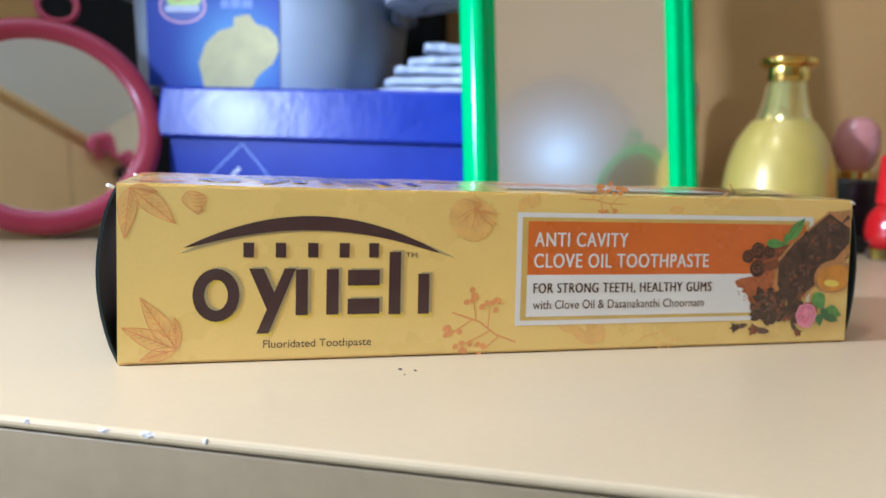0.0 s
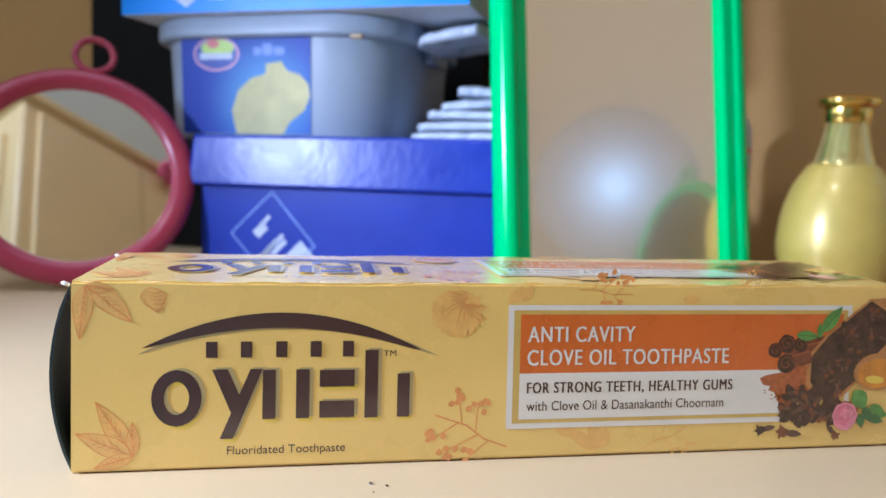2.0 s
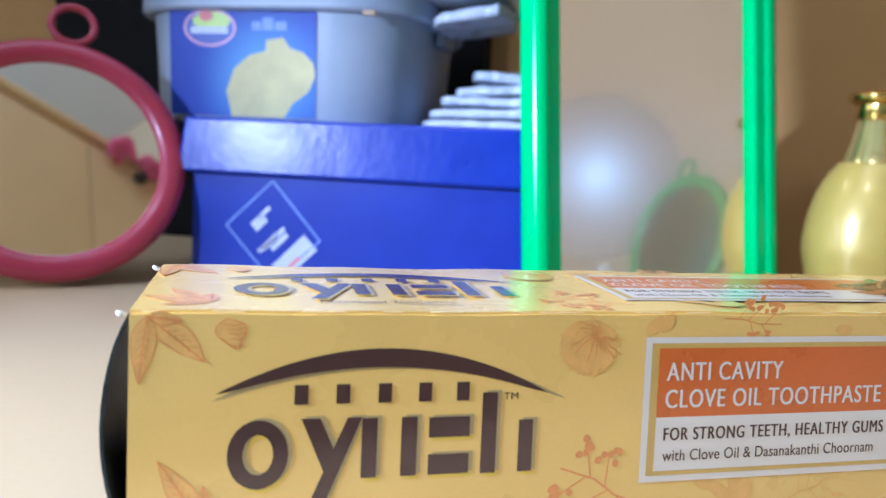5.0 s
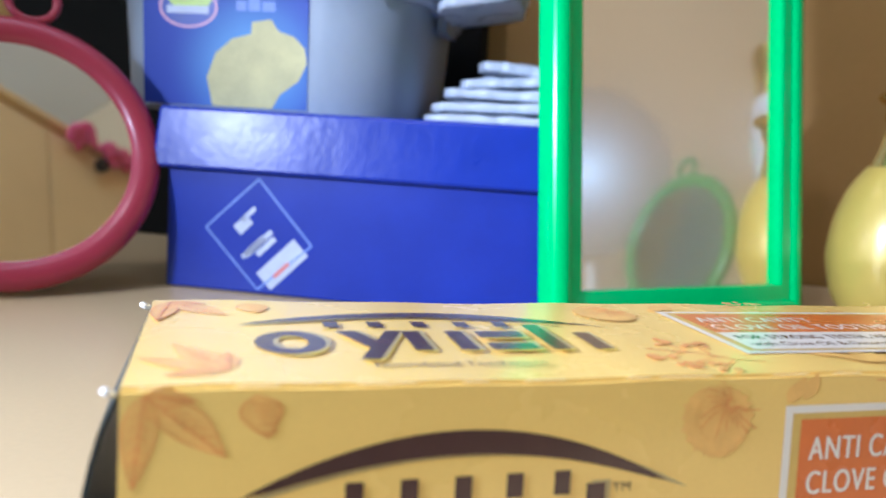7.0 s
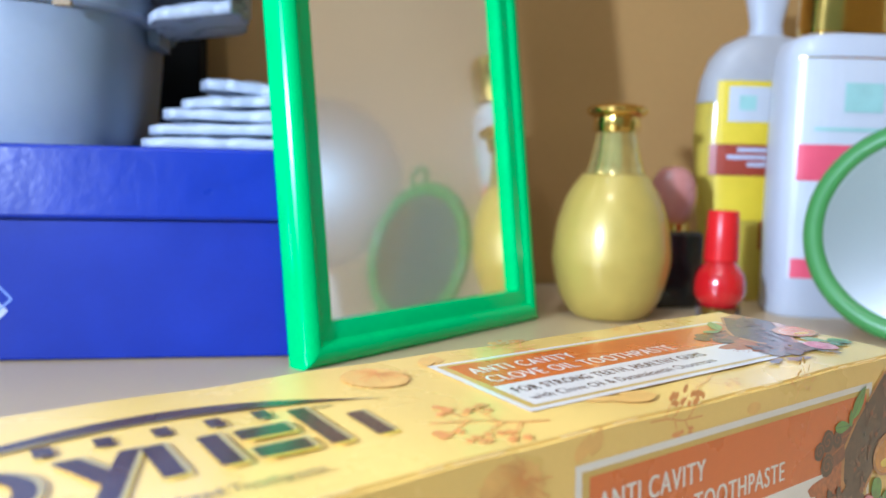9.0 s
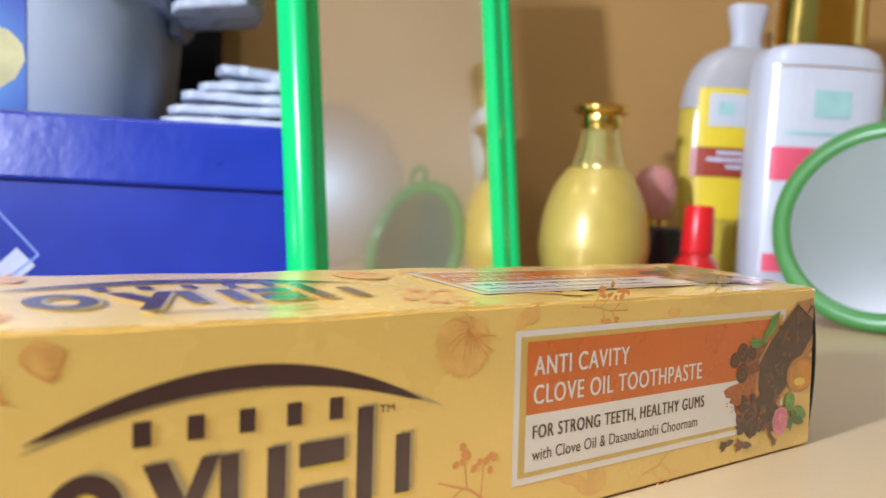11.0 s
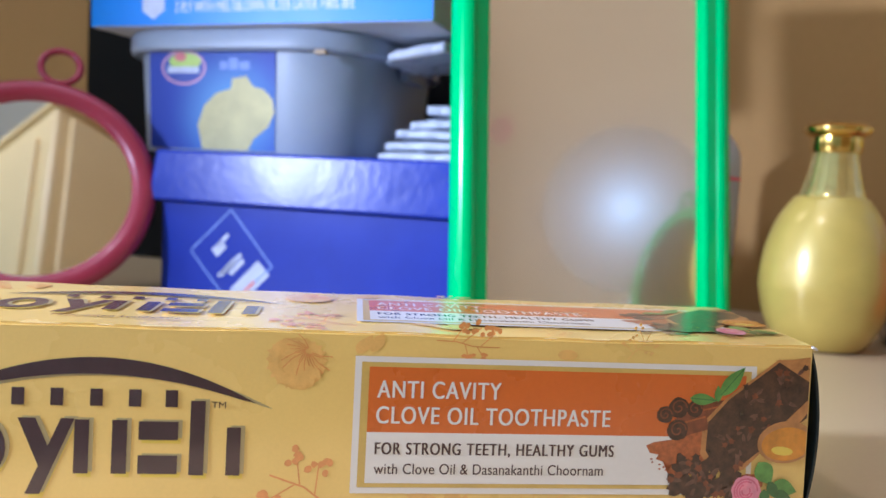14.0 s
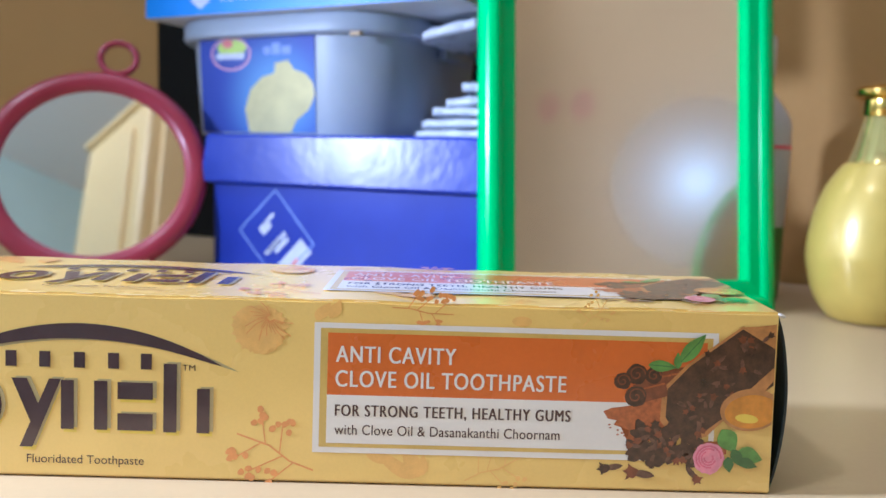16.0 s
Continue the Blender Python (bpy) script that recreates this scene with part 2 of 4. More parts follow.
LOTION = surface("white_lotion_bottle", (0.52, 0.55, 0.62), 0.30, vary=0.03, scale=40, fine=500, bump=0.02, coat=0.3)
LOTION_LABEL = surface("lotion_label", (0.58, 0.61, 0.67), 0.25, vary=0.03, scale=60, bump=0.0)
CORAL = surface("coral_label", (0.72, 0.10, 0.16), 0.35, vary=0.08, scale=60, bump=0.0)
TEAL_PRINT = surface("pale_teal_print", (0.35, 0.58, 0.55), 0.4, vary=0.1, scale=80, bump=0.0)
WHITE_STAND = surface("white_stand_plastic", (0.75, 0.75, 0.74), 0.4, vary=0.04, scale=60)


def fading_glow(name, colour, centre, strength, reach):
    """An emissive surface, brightest at its centre and fading outwards."""
    m, nt, b = principled(name)
    tex, dist, ramp, amount = (nt.nodes.new("ShaderNode" + k) for k in ("TexCoord", "VectorMath", "MapRange", "Math"))
    dist.operation, dist.inputs[1].default_value = "DISTANCE", centre
    nt.links.new(tex.outputs["Object"], dist.inputs[0])
    ramp.inputs["From Min"].default_value, ramp.inputs["From Max"].default_value = reach, 0.0
    nt.links.new(dist.outputs["Value"], ramp.inputs["Value"])
    amount.operation, amount.inputs[1].default_value = "POWER", 3.3
    nt.links.new(ramp.outputs[0], amount.inputs[0])
    scale = nt.nodes.new("ShaderNodeMath")
    scale.operation, scale.inputs[1].default_value = "MULTIPLY", strength
    nt.links.new(amount.outputs[0], scale.inputs[0])
    nt.links.new(scale.outputs[0], b.inputs["Emission Strength"])
    b.inputs["Emission Color"].default_value = (*colour, 1)
    # dull base colour, so the disc's rim blends with the mirrored wall
    b.inputs["Base Color"].default_value = (0.34, 0.28, 0.21, 1)
    b.inputs["Roughness"].default_value = 0.6
    return m


GLOW_FADE = fading_glow("fading_emission", (0.44, 0.69, 1.0), (0, 0, 0), 2.4, 0.125)
PINK_PAPER = surface("pink_paper", (0.80, 0.36, 0.42), 0.8, vary=0.15, scale=40)
PINK_CLOTH = surface("pink_cloth", (0.75, 0.10, 0.28), 0.8, vary=0.2, scale=40)

# ---- mesh helpers ----


def part(name, bm, material, parent=None, label="", smooth=None):
    """Links a bmesh as one mesh object, under a thing or a part."""
    me = bpy.data.meshes.new(name)
    bmesh.ops.recalc_face_normals(bm, faces=bm.faces)
    bm.to_mesh(me)
    bm.free()
    me.materials.append(material)
    if smooth is not None:
        me.shade_smooth()
        if smooth < 180:
            me.set_sharp_from_angle(angle=radians(smooth))
    ob = new(name, me)
    if parent:
        ob.parent = parent
    if label:
        ob["label"] = label
    return ob


def thing(name, m, label, category, group="", kind=""):
    ob = new(name)
    ob.empty_display_size = 0.02
    ob.matrix_world = m
    return tagged(ob, label, category, group, kind)


def block(x0, x1, y0, y1, z0, z1, bevel=0.0, seg=2, bm=None):
    bm = bm or bmesh.new()
    geo = bmesh.ops.create_cube(bm, size=1, matrix=Matrix.LocRotScale(((x0 + x1) / 2, (y0 + y1) / 2, (z0 + z1) / 2), None, (x1 - x0, y1 - y0, z1 - z0)))
    if bevel:
        edges = list({e for v in geo["verts"] for e in v.link_edges})
        bmesh.ops.bevel(bm, geom=edges, offset=bevel, segments=seg, profile=0.5, affect="EDGES")
    return bm


def lathe(profile, n=48, bm=None, sx=1.0, sy=1.0, at=(0, 0, 0)):
    """A turned form from (radius, height) pairs."""
    bm = bm or bmesh.new()
    rings = []
    for r, z in profile:
        if r <= 1e-6:
            rings.append([bm.verts.new((at[0], at[1], at[2] + z))])
        else:
            rings.append([bm.verts.new((at[0] + r * sx * math.cos(2 * math.pi * i / n), at[1] + r * sy * math.sin(2 * math.pi * i / n), at[2] + z)) for i in range(n)])
    for a, b in zip(rings, rings[1:]):
        for i in range(n):
            j = (i + 1) % n
            if len(a) == 1 and len(b) > 1:
                bm.faces.new((a[0], b[j], b[i]))
            elif len(b) == 1 and len(a) > 1:
                bm.faces.new((a[i], a[j], b[0]))
            elif len(a) > 1:
                bm.faces.new((a[i], a[j], b[j], b[i]))
    return bm


def smooth_profile(pts, n=6):
    """Catmull-Rom through profile points."""
    out = []
    for i in range(len(pts) - 1):
        p = [Vector(pts[max(0, min(len(pts) - 1, i + k))]) for k in (-1, 0, 1, 2)]
        for s in range(n):
            t = s / n
            q = 0.5 * (2 * p[1] + (p[2] - p[0]) * t + (2 * p[0] - 5 * p[1] + 4 * p[2] - p[3]) * t * t + (3 * p[1] - p[0] - 3 * p[2] + p[3]) * t ** 3)
            out.append((max(q.x, 0), q.y))
    return out + [tuple(pts[-1])]


def torus(major, minor, n=64, k=14, sy=1.0, flat=1.0, bm=None, at=(0, 0, 0)):
    """A ring round the local y axis, in the x-z plane."""
    bm = bm or bmesh.new()
    rings = []
    for i in range(n):
        a = 2 * math.pi * i / n
        ring = []
        for j in range(k):
            b = 2 * math.pi * j / k
            r = major + minor * math.cos(b)
            ring.append(bm.verts.new((at[0] + r * math.cos(a), at[1] + minor * flat * math.sin(b), at[2] + r * math.sin(a) * sy)))
        rings.append(ring)
    for i in range(n):
        for j in range(k):
            bm.faces.new((rings[i][j], rings[(i + 1) % n][j], rings[(i + 1) % n][(j + 1) % k], rings[i][(j + 1) % k]))
    return bm


def disc(radius, depth, n=64, sy=1.0, at=(0, 0, 0)):
    """A flat round plate in the x-z plane, with thickness along y."""
    bm = bmesh.new()
    f = [bm.verts.new((at[0] + radius * math.cos(2 * math.pi * i / n), at[1], at[2] + sy * radius * math.sin(2 * math.pi * i / n))) for i in range(n)]
    face = bm.faces.new(f)
    ext = bmesh.ops.extrude_face_region(bm, geom=[face])
    bmesh.ops.translate(bm, verts=[v for v in ext["geom"] if isinstance(v, bmesh.types.BMVert)], vec=(0, depth, 0))
    return bm


def plates(shapes, face, layer, weld=False):
    """Thin printed shapes on a face: outlines in the face's own x and y, laid on its layer."""
    bm = bmesh.new()
    for k, pts in enumerate(shapes):
        vs = [bm.verts.new(face @ Vector((x, y, layer * 0.000030 + (0 if weld else k % 23) * 0.0000020))) for x, y in pts]
        try:
            f = bm.faces.new(vs)
        except ValueError:
            continue
    if weld:
        bmesh.ops.remove_doubles(bm, verts=bm.verts, dist=0.000002)
    bmesh.ops.triangulate(bm, faces=bm.faces)
    return bm


def rect(x0, y0, x1, y1):
    return [(x0, y0), (x1, y0), (x1, y1), (x0, y1)]


def oval(cx, cy, rx, ry, n=28, turn=0.0, rough=0.0, rng=random):
    c, s = math.cos(radians(turn)), math.sin(radians(turn))
    out = []
    for i in range(n):
        a = 2 * math.pi * i / n
        k = 1 + rng.uniform(-rough, rough)
        x, y = rx * k * math.cos(a), ry * k * math.sin(a)
        out.append((cx + x * c - y * s, cy + x * s + y * c))
    return out


def ring_shape(cx, cy, rx, ry, w, n=40):
    """Quads of a flat ring."""
    out = []
    for i in range(n):
        a, b = 2 * math.pi * i / n, 2 * math.pi * (i + 1) / n
        out.append([(cx + rx * math.cos(a), cy + ry * math.sin(a)), (cx + rx * math.cos(b), cy + ry * math.sin(b)), (cx + (rx - w) * math.cos(b), cy + (ry - w) * math.sin(b)), (cx + (rx - w) * math.cos(a), cy + (ry - w) * math.sin(a))])
    return out


def leaf(x, y, length, width, turn, n=9):
    c, s = math.cos(radians(turn)), math.sin(radians(turn))
    side = [(length * i / n, width / 2 * math.sin(math.pi * (i / n) ** 0.8)) for i in range(n + 1)]
    pts = side + [(a, -b) for a, b in reversed(side[1:-1])]
    return [(x + a * c - b * s, y + a * s + b * c) for a, b in pts]


def stroke(pts, w):
    """A line of even width through points, as quads."""
    out = []
    for (x0, y0), (x1, y1) in zip(pts, pts[1:]):
        d = math.hypot(x1 - x0, y1 - y0) or 1e-9
        nx, ny = -(y1 - y0) / d * w / 2, (x1 - x0) / d * w / 2
        out.append([(x0 + nx, y0 + ny), (x1 + nx, y1 + ny), (x1 - nx, y1 - ny), (x0 - nx, y0 - ny)])
    return out


def lettering(name, words, face, x0, y0, x1, height, material, parent, layer, bold=0.0, label="", spacing=1.0):
    """Words in the built-in font, from x0 to x1 with capitals of that height, printed on a face."""
    cu = bpy.data.curves.new(name, "FONT")
    cu.body, cu.size, cu.fill_mode, cu.space_character = words, 1.0, "FRONT", spacing
    tmp = new(name, cu)
    bpy.context.view_layer.update()
    me = bpy.data.meshes.new_from_object(tmp.evaluated_get(bpy.context.evaluated_depsgraph_get()))
    bpy.data.objects.remove(tmp)
    xs = [v.co.x for v in me.vertices]
    a, b = min(xs), max(xs)
    kx, ky = (x1 - x0) / (b - a), height / 0.70
    for v in me.vertices:
        v.co = face @ Vector((x0 + (v.co.x - a) * kx, y0 + v.co.y * ky, layer * 0.000030))
    if bold:  # heavier strokes: a second impression beside the first
        bm = bmesh.new()
        bm.from_mesh(me)
        extra = bmesh.ops.duplicate(bm, geom=bm.verts[:] + bm.edges[:] + bm.faces[:])
        bmesh.ops.translate(bm, verts=[g for g in extra["geom"] if isinstance(g, bmesh.types.BMVert)], vec=face.to_3x3() @ Vector((bold, 0, 0.000006)))
        bm.to_mesh(me)
        bm.free()
    me.materials.append(material)
    ob = new(name, me)
    ob.parent = parent
    if label:
        ob["label"] = label
    return ob


XZ = Matrix(((1, 0, 0, 0), (0, 0, -1, 0), (0, 1, 0, 0), (0, 0, 0, 1)))  # a face that looks towards -y

# ---- the room ----
shell = thing("wall_north", room(0, 0.47, 0), "tan painted plaster wall behind the table", "wall", kind="structure")
part("wall_face", block(-1.7, 1.7, 0, 0.12, -0.75, 2.45), WALL, shell)
for nm, box, mt, lab in (("wall_south", (-1.7, 1.7, -2.62, -2.5, -0.75, 2.45), AQUA_WALL, "pale blue-green painted wall across the room"),
                         ("wall_west", (-1.82, -1.7, -2.62, 0.59, -0.75, 2.45), AQUA_WALL, "pale blue-green painted wall"),
                         ("wall_east", (1.7, 1.82, -2.62, 0.59, -0.75, 2.45), PALE_WALL, "pale beige painted wall")):
    ob = part(nm, block(*box), mt)
    ob.matrix_world = room(0, 0)
    tagged(ob, lab, "wall", kind="structure")
ob = part("floor", block(-1.82, 1.82, -2.62, 0.59, -0.80, -0.75), FLOOR)
ob.matrix_world = room(0, 0)
tagged(ob, "plain grey floor of the room", "floor", kind="structure")
ob = part("ceiling", block(-1.82, 1.82, -2.62, 0.59, 2.45, 2.50), CEILING)
ob.matrix_world = room(0, 0)
tagged(ob, "white painted ceiling", "ceiling", kind="structure")

# ---- the table ----
table = thing("table", room(0, 0, 0), "cream painted table top with a chipped front edge, against the wall", "table")
part("tabletop", block(-1.2, 1.2, -0.0365, 0.468, -0.0022, 0.0, 0.0008, 2), CREAM_LAMINATE, table)
part("edge_band", block(-1.198, 1.198, -0.0358, 0.466, -0.05, -0.0023, 0.0006), EDGE, table, "brownish table edge")
for x0, x1 in ((-1.18, -1.12), (1.12, 1.18)):
    for y0, y1 in ((-0.011, 0.045), (0.40, 0.46)):
        part("leg", block(x0, x1, y0, y1, -0.75, -0.0502, 0.003), CREAM_LAMINATE, table)
rng = random.Random(4)
for u, w in ((-0.0135, 0.0016), (0.006, 0.0012), (0.0215, 0.0022), (0.030, 0.0024), (0.041, 0.001), (-0.03, 0.0016)):
    bm = bmesh.new()
    bmesh.ops.create_icosphere(bm, subdivisions=2, radius=1)
    for v in bm.verts:
        k = 1 + rng.uniform(-0.25, 0.25)
        v.co = Vector((u + v.co.x * w * 0.6 * k, -0.0362 + v.co.y * 0.0005 * k, -0.0006 + v.co.z * 0.0005 * k))
    part("paint_chip", bm, CHIP, table, "bare chip in the paint")

crumbs = bmesh.new()
for x, y, r in ((0.0631, -0.0116, 0.00042), (0.0664, -0.0130, 0.00032), (0.0633, -0.0160, 0.00020)):
    bmesh.ops.create_icosphere(crumbs, subdivisions=1, radius=1, matrix=Matrix.LocRotScale((x, y, r * 0.45), Euler((0.3, 0.2, x * 90)), (r * 1.5, r, r * 0.5)))
tagged(part("crumbs", crumbs, INK_CLOVE), "dark specks of dirt on the cream table", "dirt", kind="stuff")

# ---- the toothpaste box ----
L, H, D = 0.196, 0.043, 0.048
carton = thing("toothpaste_box", pose(0, 0, 0), "yellow printed cardboard toothpaste box lying on the cream table", "box")
bm = block(0, L, 0, D, 0.0002, H)
bmesh.ops.bevel(bm, geom=[e for e in bm.edges if abs(e.verts[0].co.x - e.verts[1].co.x) > 0.1], offset=0.0006, segments=2, affect="EDGES")
bmesh.ops.subdivide_edges(bm, edges=[e for e in bm.edges if abs(e.verts[0].co.x - e.verts[1].co.x) > 0.1], cuts=60)
rng = random.Random(8)
for v in bm.verts:
    if v.co.z > H - 0.002 and 0.001 < v.co.x < L - 0.001:
        v.co.z += 0.00022 * math.sin(v.co.x * 140) * math.sin(v.co.x * 61 + 1) - 0.00004
part("sleeve", bm, CARD_YELLOW, carton, smooth=40)


def end_flap(x, way, bow):
    """The tucked end, bowed outwards between top and bottom."""
    bm = bmesh.new()
    rows = []
    for i in range(13):
        s = i / 12
        z = 0.0006 + (H - 0.0012) * s
        out = bow * math.sin(math.pi * min(1, s * 1.02)) ** 0.8
        rows.append([bm.verts.new((x + way * (0.0002 + out * (0.86 + 0.14 * math.sin(math.pi * j / 8))), 0.0007 + (D - 0.0014) * j / 8, z)) for j in range(9)])
    for a, b in zip(rows, rows[1:]):
        for j in range(8):
            bm.faces.new((a[j], a[j + 1], b[j + 1], b[j]))
    back = bmesh.ops.extrude_face_region(bm, geom=list(bm.faces))
    bmesh.ops.translate(bm, verts=[v for v in back["geom"] if isinstance(v, bmesh.types.BMVert)], vec=(-way * 0.0006, 0, 0))
    return bm


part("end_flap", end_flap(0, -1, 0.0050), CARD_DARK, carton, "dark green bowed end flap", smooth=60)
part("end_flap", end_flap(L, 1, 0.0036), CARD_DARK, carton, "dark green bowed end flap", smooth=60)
for x, y in ((-0.0012, 0.0010), (-0.0012, D - 0.0014), (L + 0.0010, 0.0010)):
    bm = bmesh.new()
    bmesh.ops.create_icosphere(bm, subdivisions=2, radius=1, matrix=Matrix.LocRotScale((x, y, H - 0.0009), Euler((0.4, 0.5, 0.2)), (0.0012, 0.0007, 0.0005)))
    part("torn_corner", bm, CARD_WHITE, carton, "bare white torn corner", smooth=180)


# pale worn card along the upper front crease
rng = random.Random(21)
bm, x = bmesh.new(), 0.002
while x < L - 0.008:
    length = rng.uniform(0.002, 0.009)
    block(x, x + length, 0.00008, 0.00026, H - 0.00026, H - rng.uniform(0.00004, 0.00010), 0.00006, 1, bm)
    x += length + rng.uniform(0.001, 0.012)
part("worn_crease", bm, CARD_WORN, carton, "worn white card showing along the crease")


def sprig(x, y, size, turn, rng, bloom=True):
    """A printed twig with small blossoms."""
    c, s = math.cos(radians(turn)), math.sin(radians(turn))

    def at(a, b):
        return (x + (a * c - b * s) * size, y + (a * s + b * c) * size)
    shapes = stroke([at(0, 0), at(0.3, 0.06), at(0.6, 0.03), at(1.0, 0.12)], 0.022 * size)
    for a, b, ea, eb in ((0.25, 0.05, 0.35, 0.36), (0.4, 0.05, 0.62, 0.40), (0.45, 0.04, 0.6, -0.26), (0.65, 0.04, 0.85, -0.2), (0.7, 0.05, 0.86, 0.38)):
        shapes += stroke([at(a, b), at(ea, eb)], 0.016 * size)
        for _ in range(6 if bloom else 3):
            p = at(ea + rng.uniform(-0.11, 0.11), eb + rng.uniform(-0.11, 0.11))
            shapes.append(oval(*p, 0.045 * size, 0.038 * size, 10, rng.uniform(0, 90), 0.15, rng))
    return shapes


def blossom(x, y, r, rng):
    """A printed many-petalled flower head: a body with ragged rim and its thin veins."""
    ax, ay = x + 0.0024, y + 0.0020
    body, veins = [oval(x, y - 0.0002, r * 0.90, r * 0.98, 40, 25, 0.05, rng)], []
    for i in range(20):
        a = radians(i * 18)
        body.append(leaf(x + 0.55 * r * math.cos(a), y + 0.55 * r * math.sin(a), r * rng.uniform(0.40, 0.50), r * 0.30, i * 18))
    for i in range(17):
        a = radians(96 + i * 14.5)
        d0, d1 = r * 0.12, r * rng.uniform(0.45, 1.05)
        veins += stroke([(ax + d * math.cos(a + 0.16 * k), ay + d * math.sin(a + 0.16 * k)) for k, d in enumerate((d0, (d0 + d1) / 2, d1))], 0.00017)
    return body, veins


def print_face(face, on_top):
    """The printed design of one long side."""
    rng = random.Random(3)

    def ink(name, shapes, mt, layer, label="", weld=False):
        return part(name, plates(shapes, face, layer, weld), mt, carton, label)
    # botanical drawings
    drawn, lines = [], []
    for x, y, tx, ty, w in ((0.0028, 0.0420, 0.0016, 0.0290, 0.0040), (0.0028, 0.0420, 0.0122, 0.0326, 0.0050), (0.0028, 0.0420, 0.0086, 0.0408, 0.0028),
                            (0.0125, 0.0036, 0.0048, 0.0156, 0.0044), (0.0125, 0.0036, 0.0122, 0.0110, 0.0026), (0.0125, 0.0036, 0.0008, 0.0088, 0.0044), (0.0125, 0.0036, 0.0046, 0.0012, 0.0030)):
        a, length = math.degrees(math.atan2(ty - y, tx - x)), math.hypot(tx - x, ty - y)
        shape = leaf(x, y, length, w, a)
        drawn.append(shape)
        lines += stroke(shape + shape[:1], 0.00016) + stroke([(x, y), (tx, ty)], 0.00026)
        for k in range(2, 7):
            px, py = x + (tx - x) * k / 8.5, y + (ty - y) * k / 8.5
            for side in (-38, 38):
                d = 0.30 * w * math.sin(math.pi * (k + 1) / 9) + 0.0004
                lines += stroke([(px, py), (px + d * math.cos(radians(a + side)), py + d * math.sin(radians(a + side)))], 0.00014)
    ink("leaf_print", drawn, INK_BOTANY_PALE, 1)
    ink("vein_print", lines, INK_BOTANY, 2)
    bud = leaf(0.0156, 0.0415, 0.0070, 0.0052, -76)
    ink("bud_print", [bud], INK_BOTANY_PALE, 1)
    ink("vein_print", stroke(bud + bud[:1], 0.00020) + [q for k in range(5) for q in stroke([(0.0152 + 0.0004 * k, 0.0402 - 0.0012 * k), (0.0168 + 0.0003 * k, 0.0398 - 0.0011 * k), (0.0186, 0.0402 - 0.0011 * k)], 0.00022)], INK_BOTANY, 2)
    body, veins = blossom(0.0822, 0.0352, 0.0062, rng)
    ink("flower_print", body, INK_BOTANY_PALE, 1)
    ink("flower_veining", veins, INK_BOTANY, 3)
    ink("twig_print", sprig(0.0945, 0.0030, 0.0185, 148, rng), INK_BOTANY, 1)
    ink("twig_print", sprig(0.111, 0.0415, 0.0135, -14, rng), INK_BOTANY, 1)
    ink("leaf_print", [leaf(0.0945, 0.0368, 0.0065, 0.003, 62), leaf(0.0975, 0.0375, 0.0062, 0.003, 68)], INK_BOTANY_PALE, 1)
    ink("leaf_print", [leaf(0.118, 0.0022, 0.009, 0.0034, 160), leaf(0.118, 0.0022, 0.008, 0.0038, 118), leaf(0.118, 0.0022, 0.005, 0.003, 80), leaf(0.106, 0.0068, 0.008, 0.0026, -10)], INK_BOTANY_PALE, 1)
    ink("twig_print", sprig(0.128, 0.0015, 0.0135, 18, rng, False), INK_BOTANY_PALE, 1)
    ink("bud_print", [oval(0.1395, 0.0382, 0.0022, 0.0016, 14)], INK_BOTANY_PALE, 1)
    ink("twig_print", sprig(0.153, 0.0372, 0.009, 50, rng, False), INK_BOTANY_PALE, 1)
    # the maker's mark as plain shapes: a swoosh and blocks
    n = 26
    def swoosh(dx, dy, x0, x1, thick):
        up, low = [], []
        for i in range(n + 1):
            s = i / n
            x = x0 + (x1 - x0) * s
            top = 0.0265 + 0.0082 * (1 - (2 * s - 0.97) ** 2)
            up.append((x + dx, top + dy))
            low.append((x + dx, top - thick * math.sin(math.pi * s) ** 0.7 + dy))
        return [[up[i], up[i + 1], low[i + 1], low[i]] for i in range(n)]
    ink("swoosh_shade", swoosh(0.0010, -0.0013, 0.0122, 0.0770, 0.0024), INK_SHADE, 1, "", True)
    ink("swoosh", swoosh(0, 0, 0.0140, 0.0742, 0.0034), INK_BROWN, 3, "", True)
    for x in (0.0272, 0.0345, 0.0420, 0.0494, 0.0565):
        ink("mark_bar", [rect(x, 0.0248, x + 0.0024, 0.0283)], INK_BROWN, 3)

    def blocks(dx, dy):
        def mv(shapes):
            return [[(x + dx, y + dy) for x, y in sh] for sh in shapes]
        return [mv(ring_shape(0.0212, 0.0160, 0.0052, 0.0062, 0.0026, 24)),
                mv([[(0.0285, 0.0222), (0.0318, 0.0222), (0.0354, 0.0140), (0.0336, 0.0100)]]), mv([[(0.0366, 0.0222), (0.0392, 0.0222), (0.0330, 0.0068), (0.0302, 0.0068)]]),
                mv([rect(0.0392, 0.0110, 0.0420, 0.0220)]), mv([rect(0.0464, 0.0110, 0.0493, 0.0220)]),
                mv([rect(0.0515, 0.0180, 0.0592, 0.0218)]), mv([rect(0.0515, 0.0110, 0.0592, 0.0148)]),
                mv([rect(0.0615, 0.0108, 0.0644, 0.0262)]), mv([rect(0.0688, 0.0108, 0.0716, 0.0208)])]
    for k, (glow, shade, solid) in enumerate(zip(blocks(0.0006, -0.0007), blocks(0.0008, 0.0004), blocks(0, 0))):
        ink("mark_glow", glow, INK_GLOW, 1 + 0.15 * (k % 2), "", True)
        ink("mark_shade", shade, INK_SHADE, 2 + 0.15 * (k % 2), "", True)
        ink("mark_block", solid, INK_BROWN, 3 + 0.15 * (k % 2), "", True)
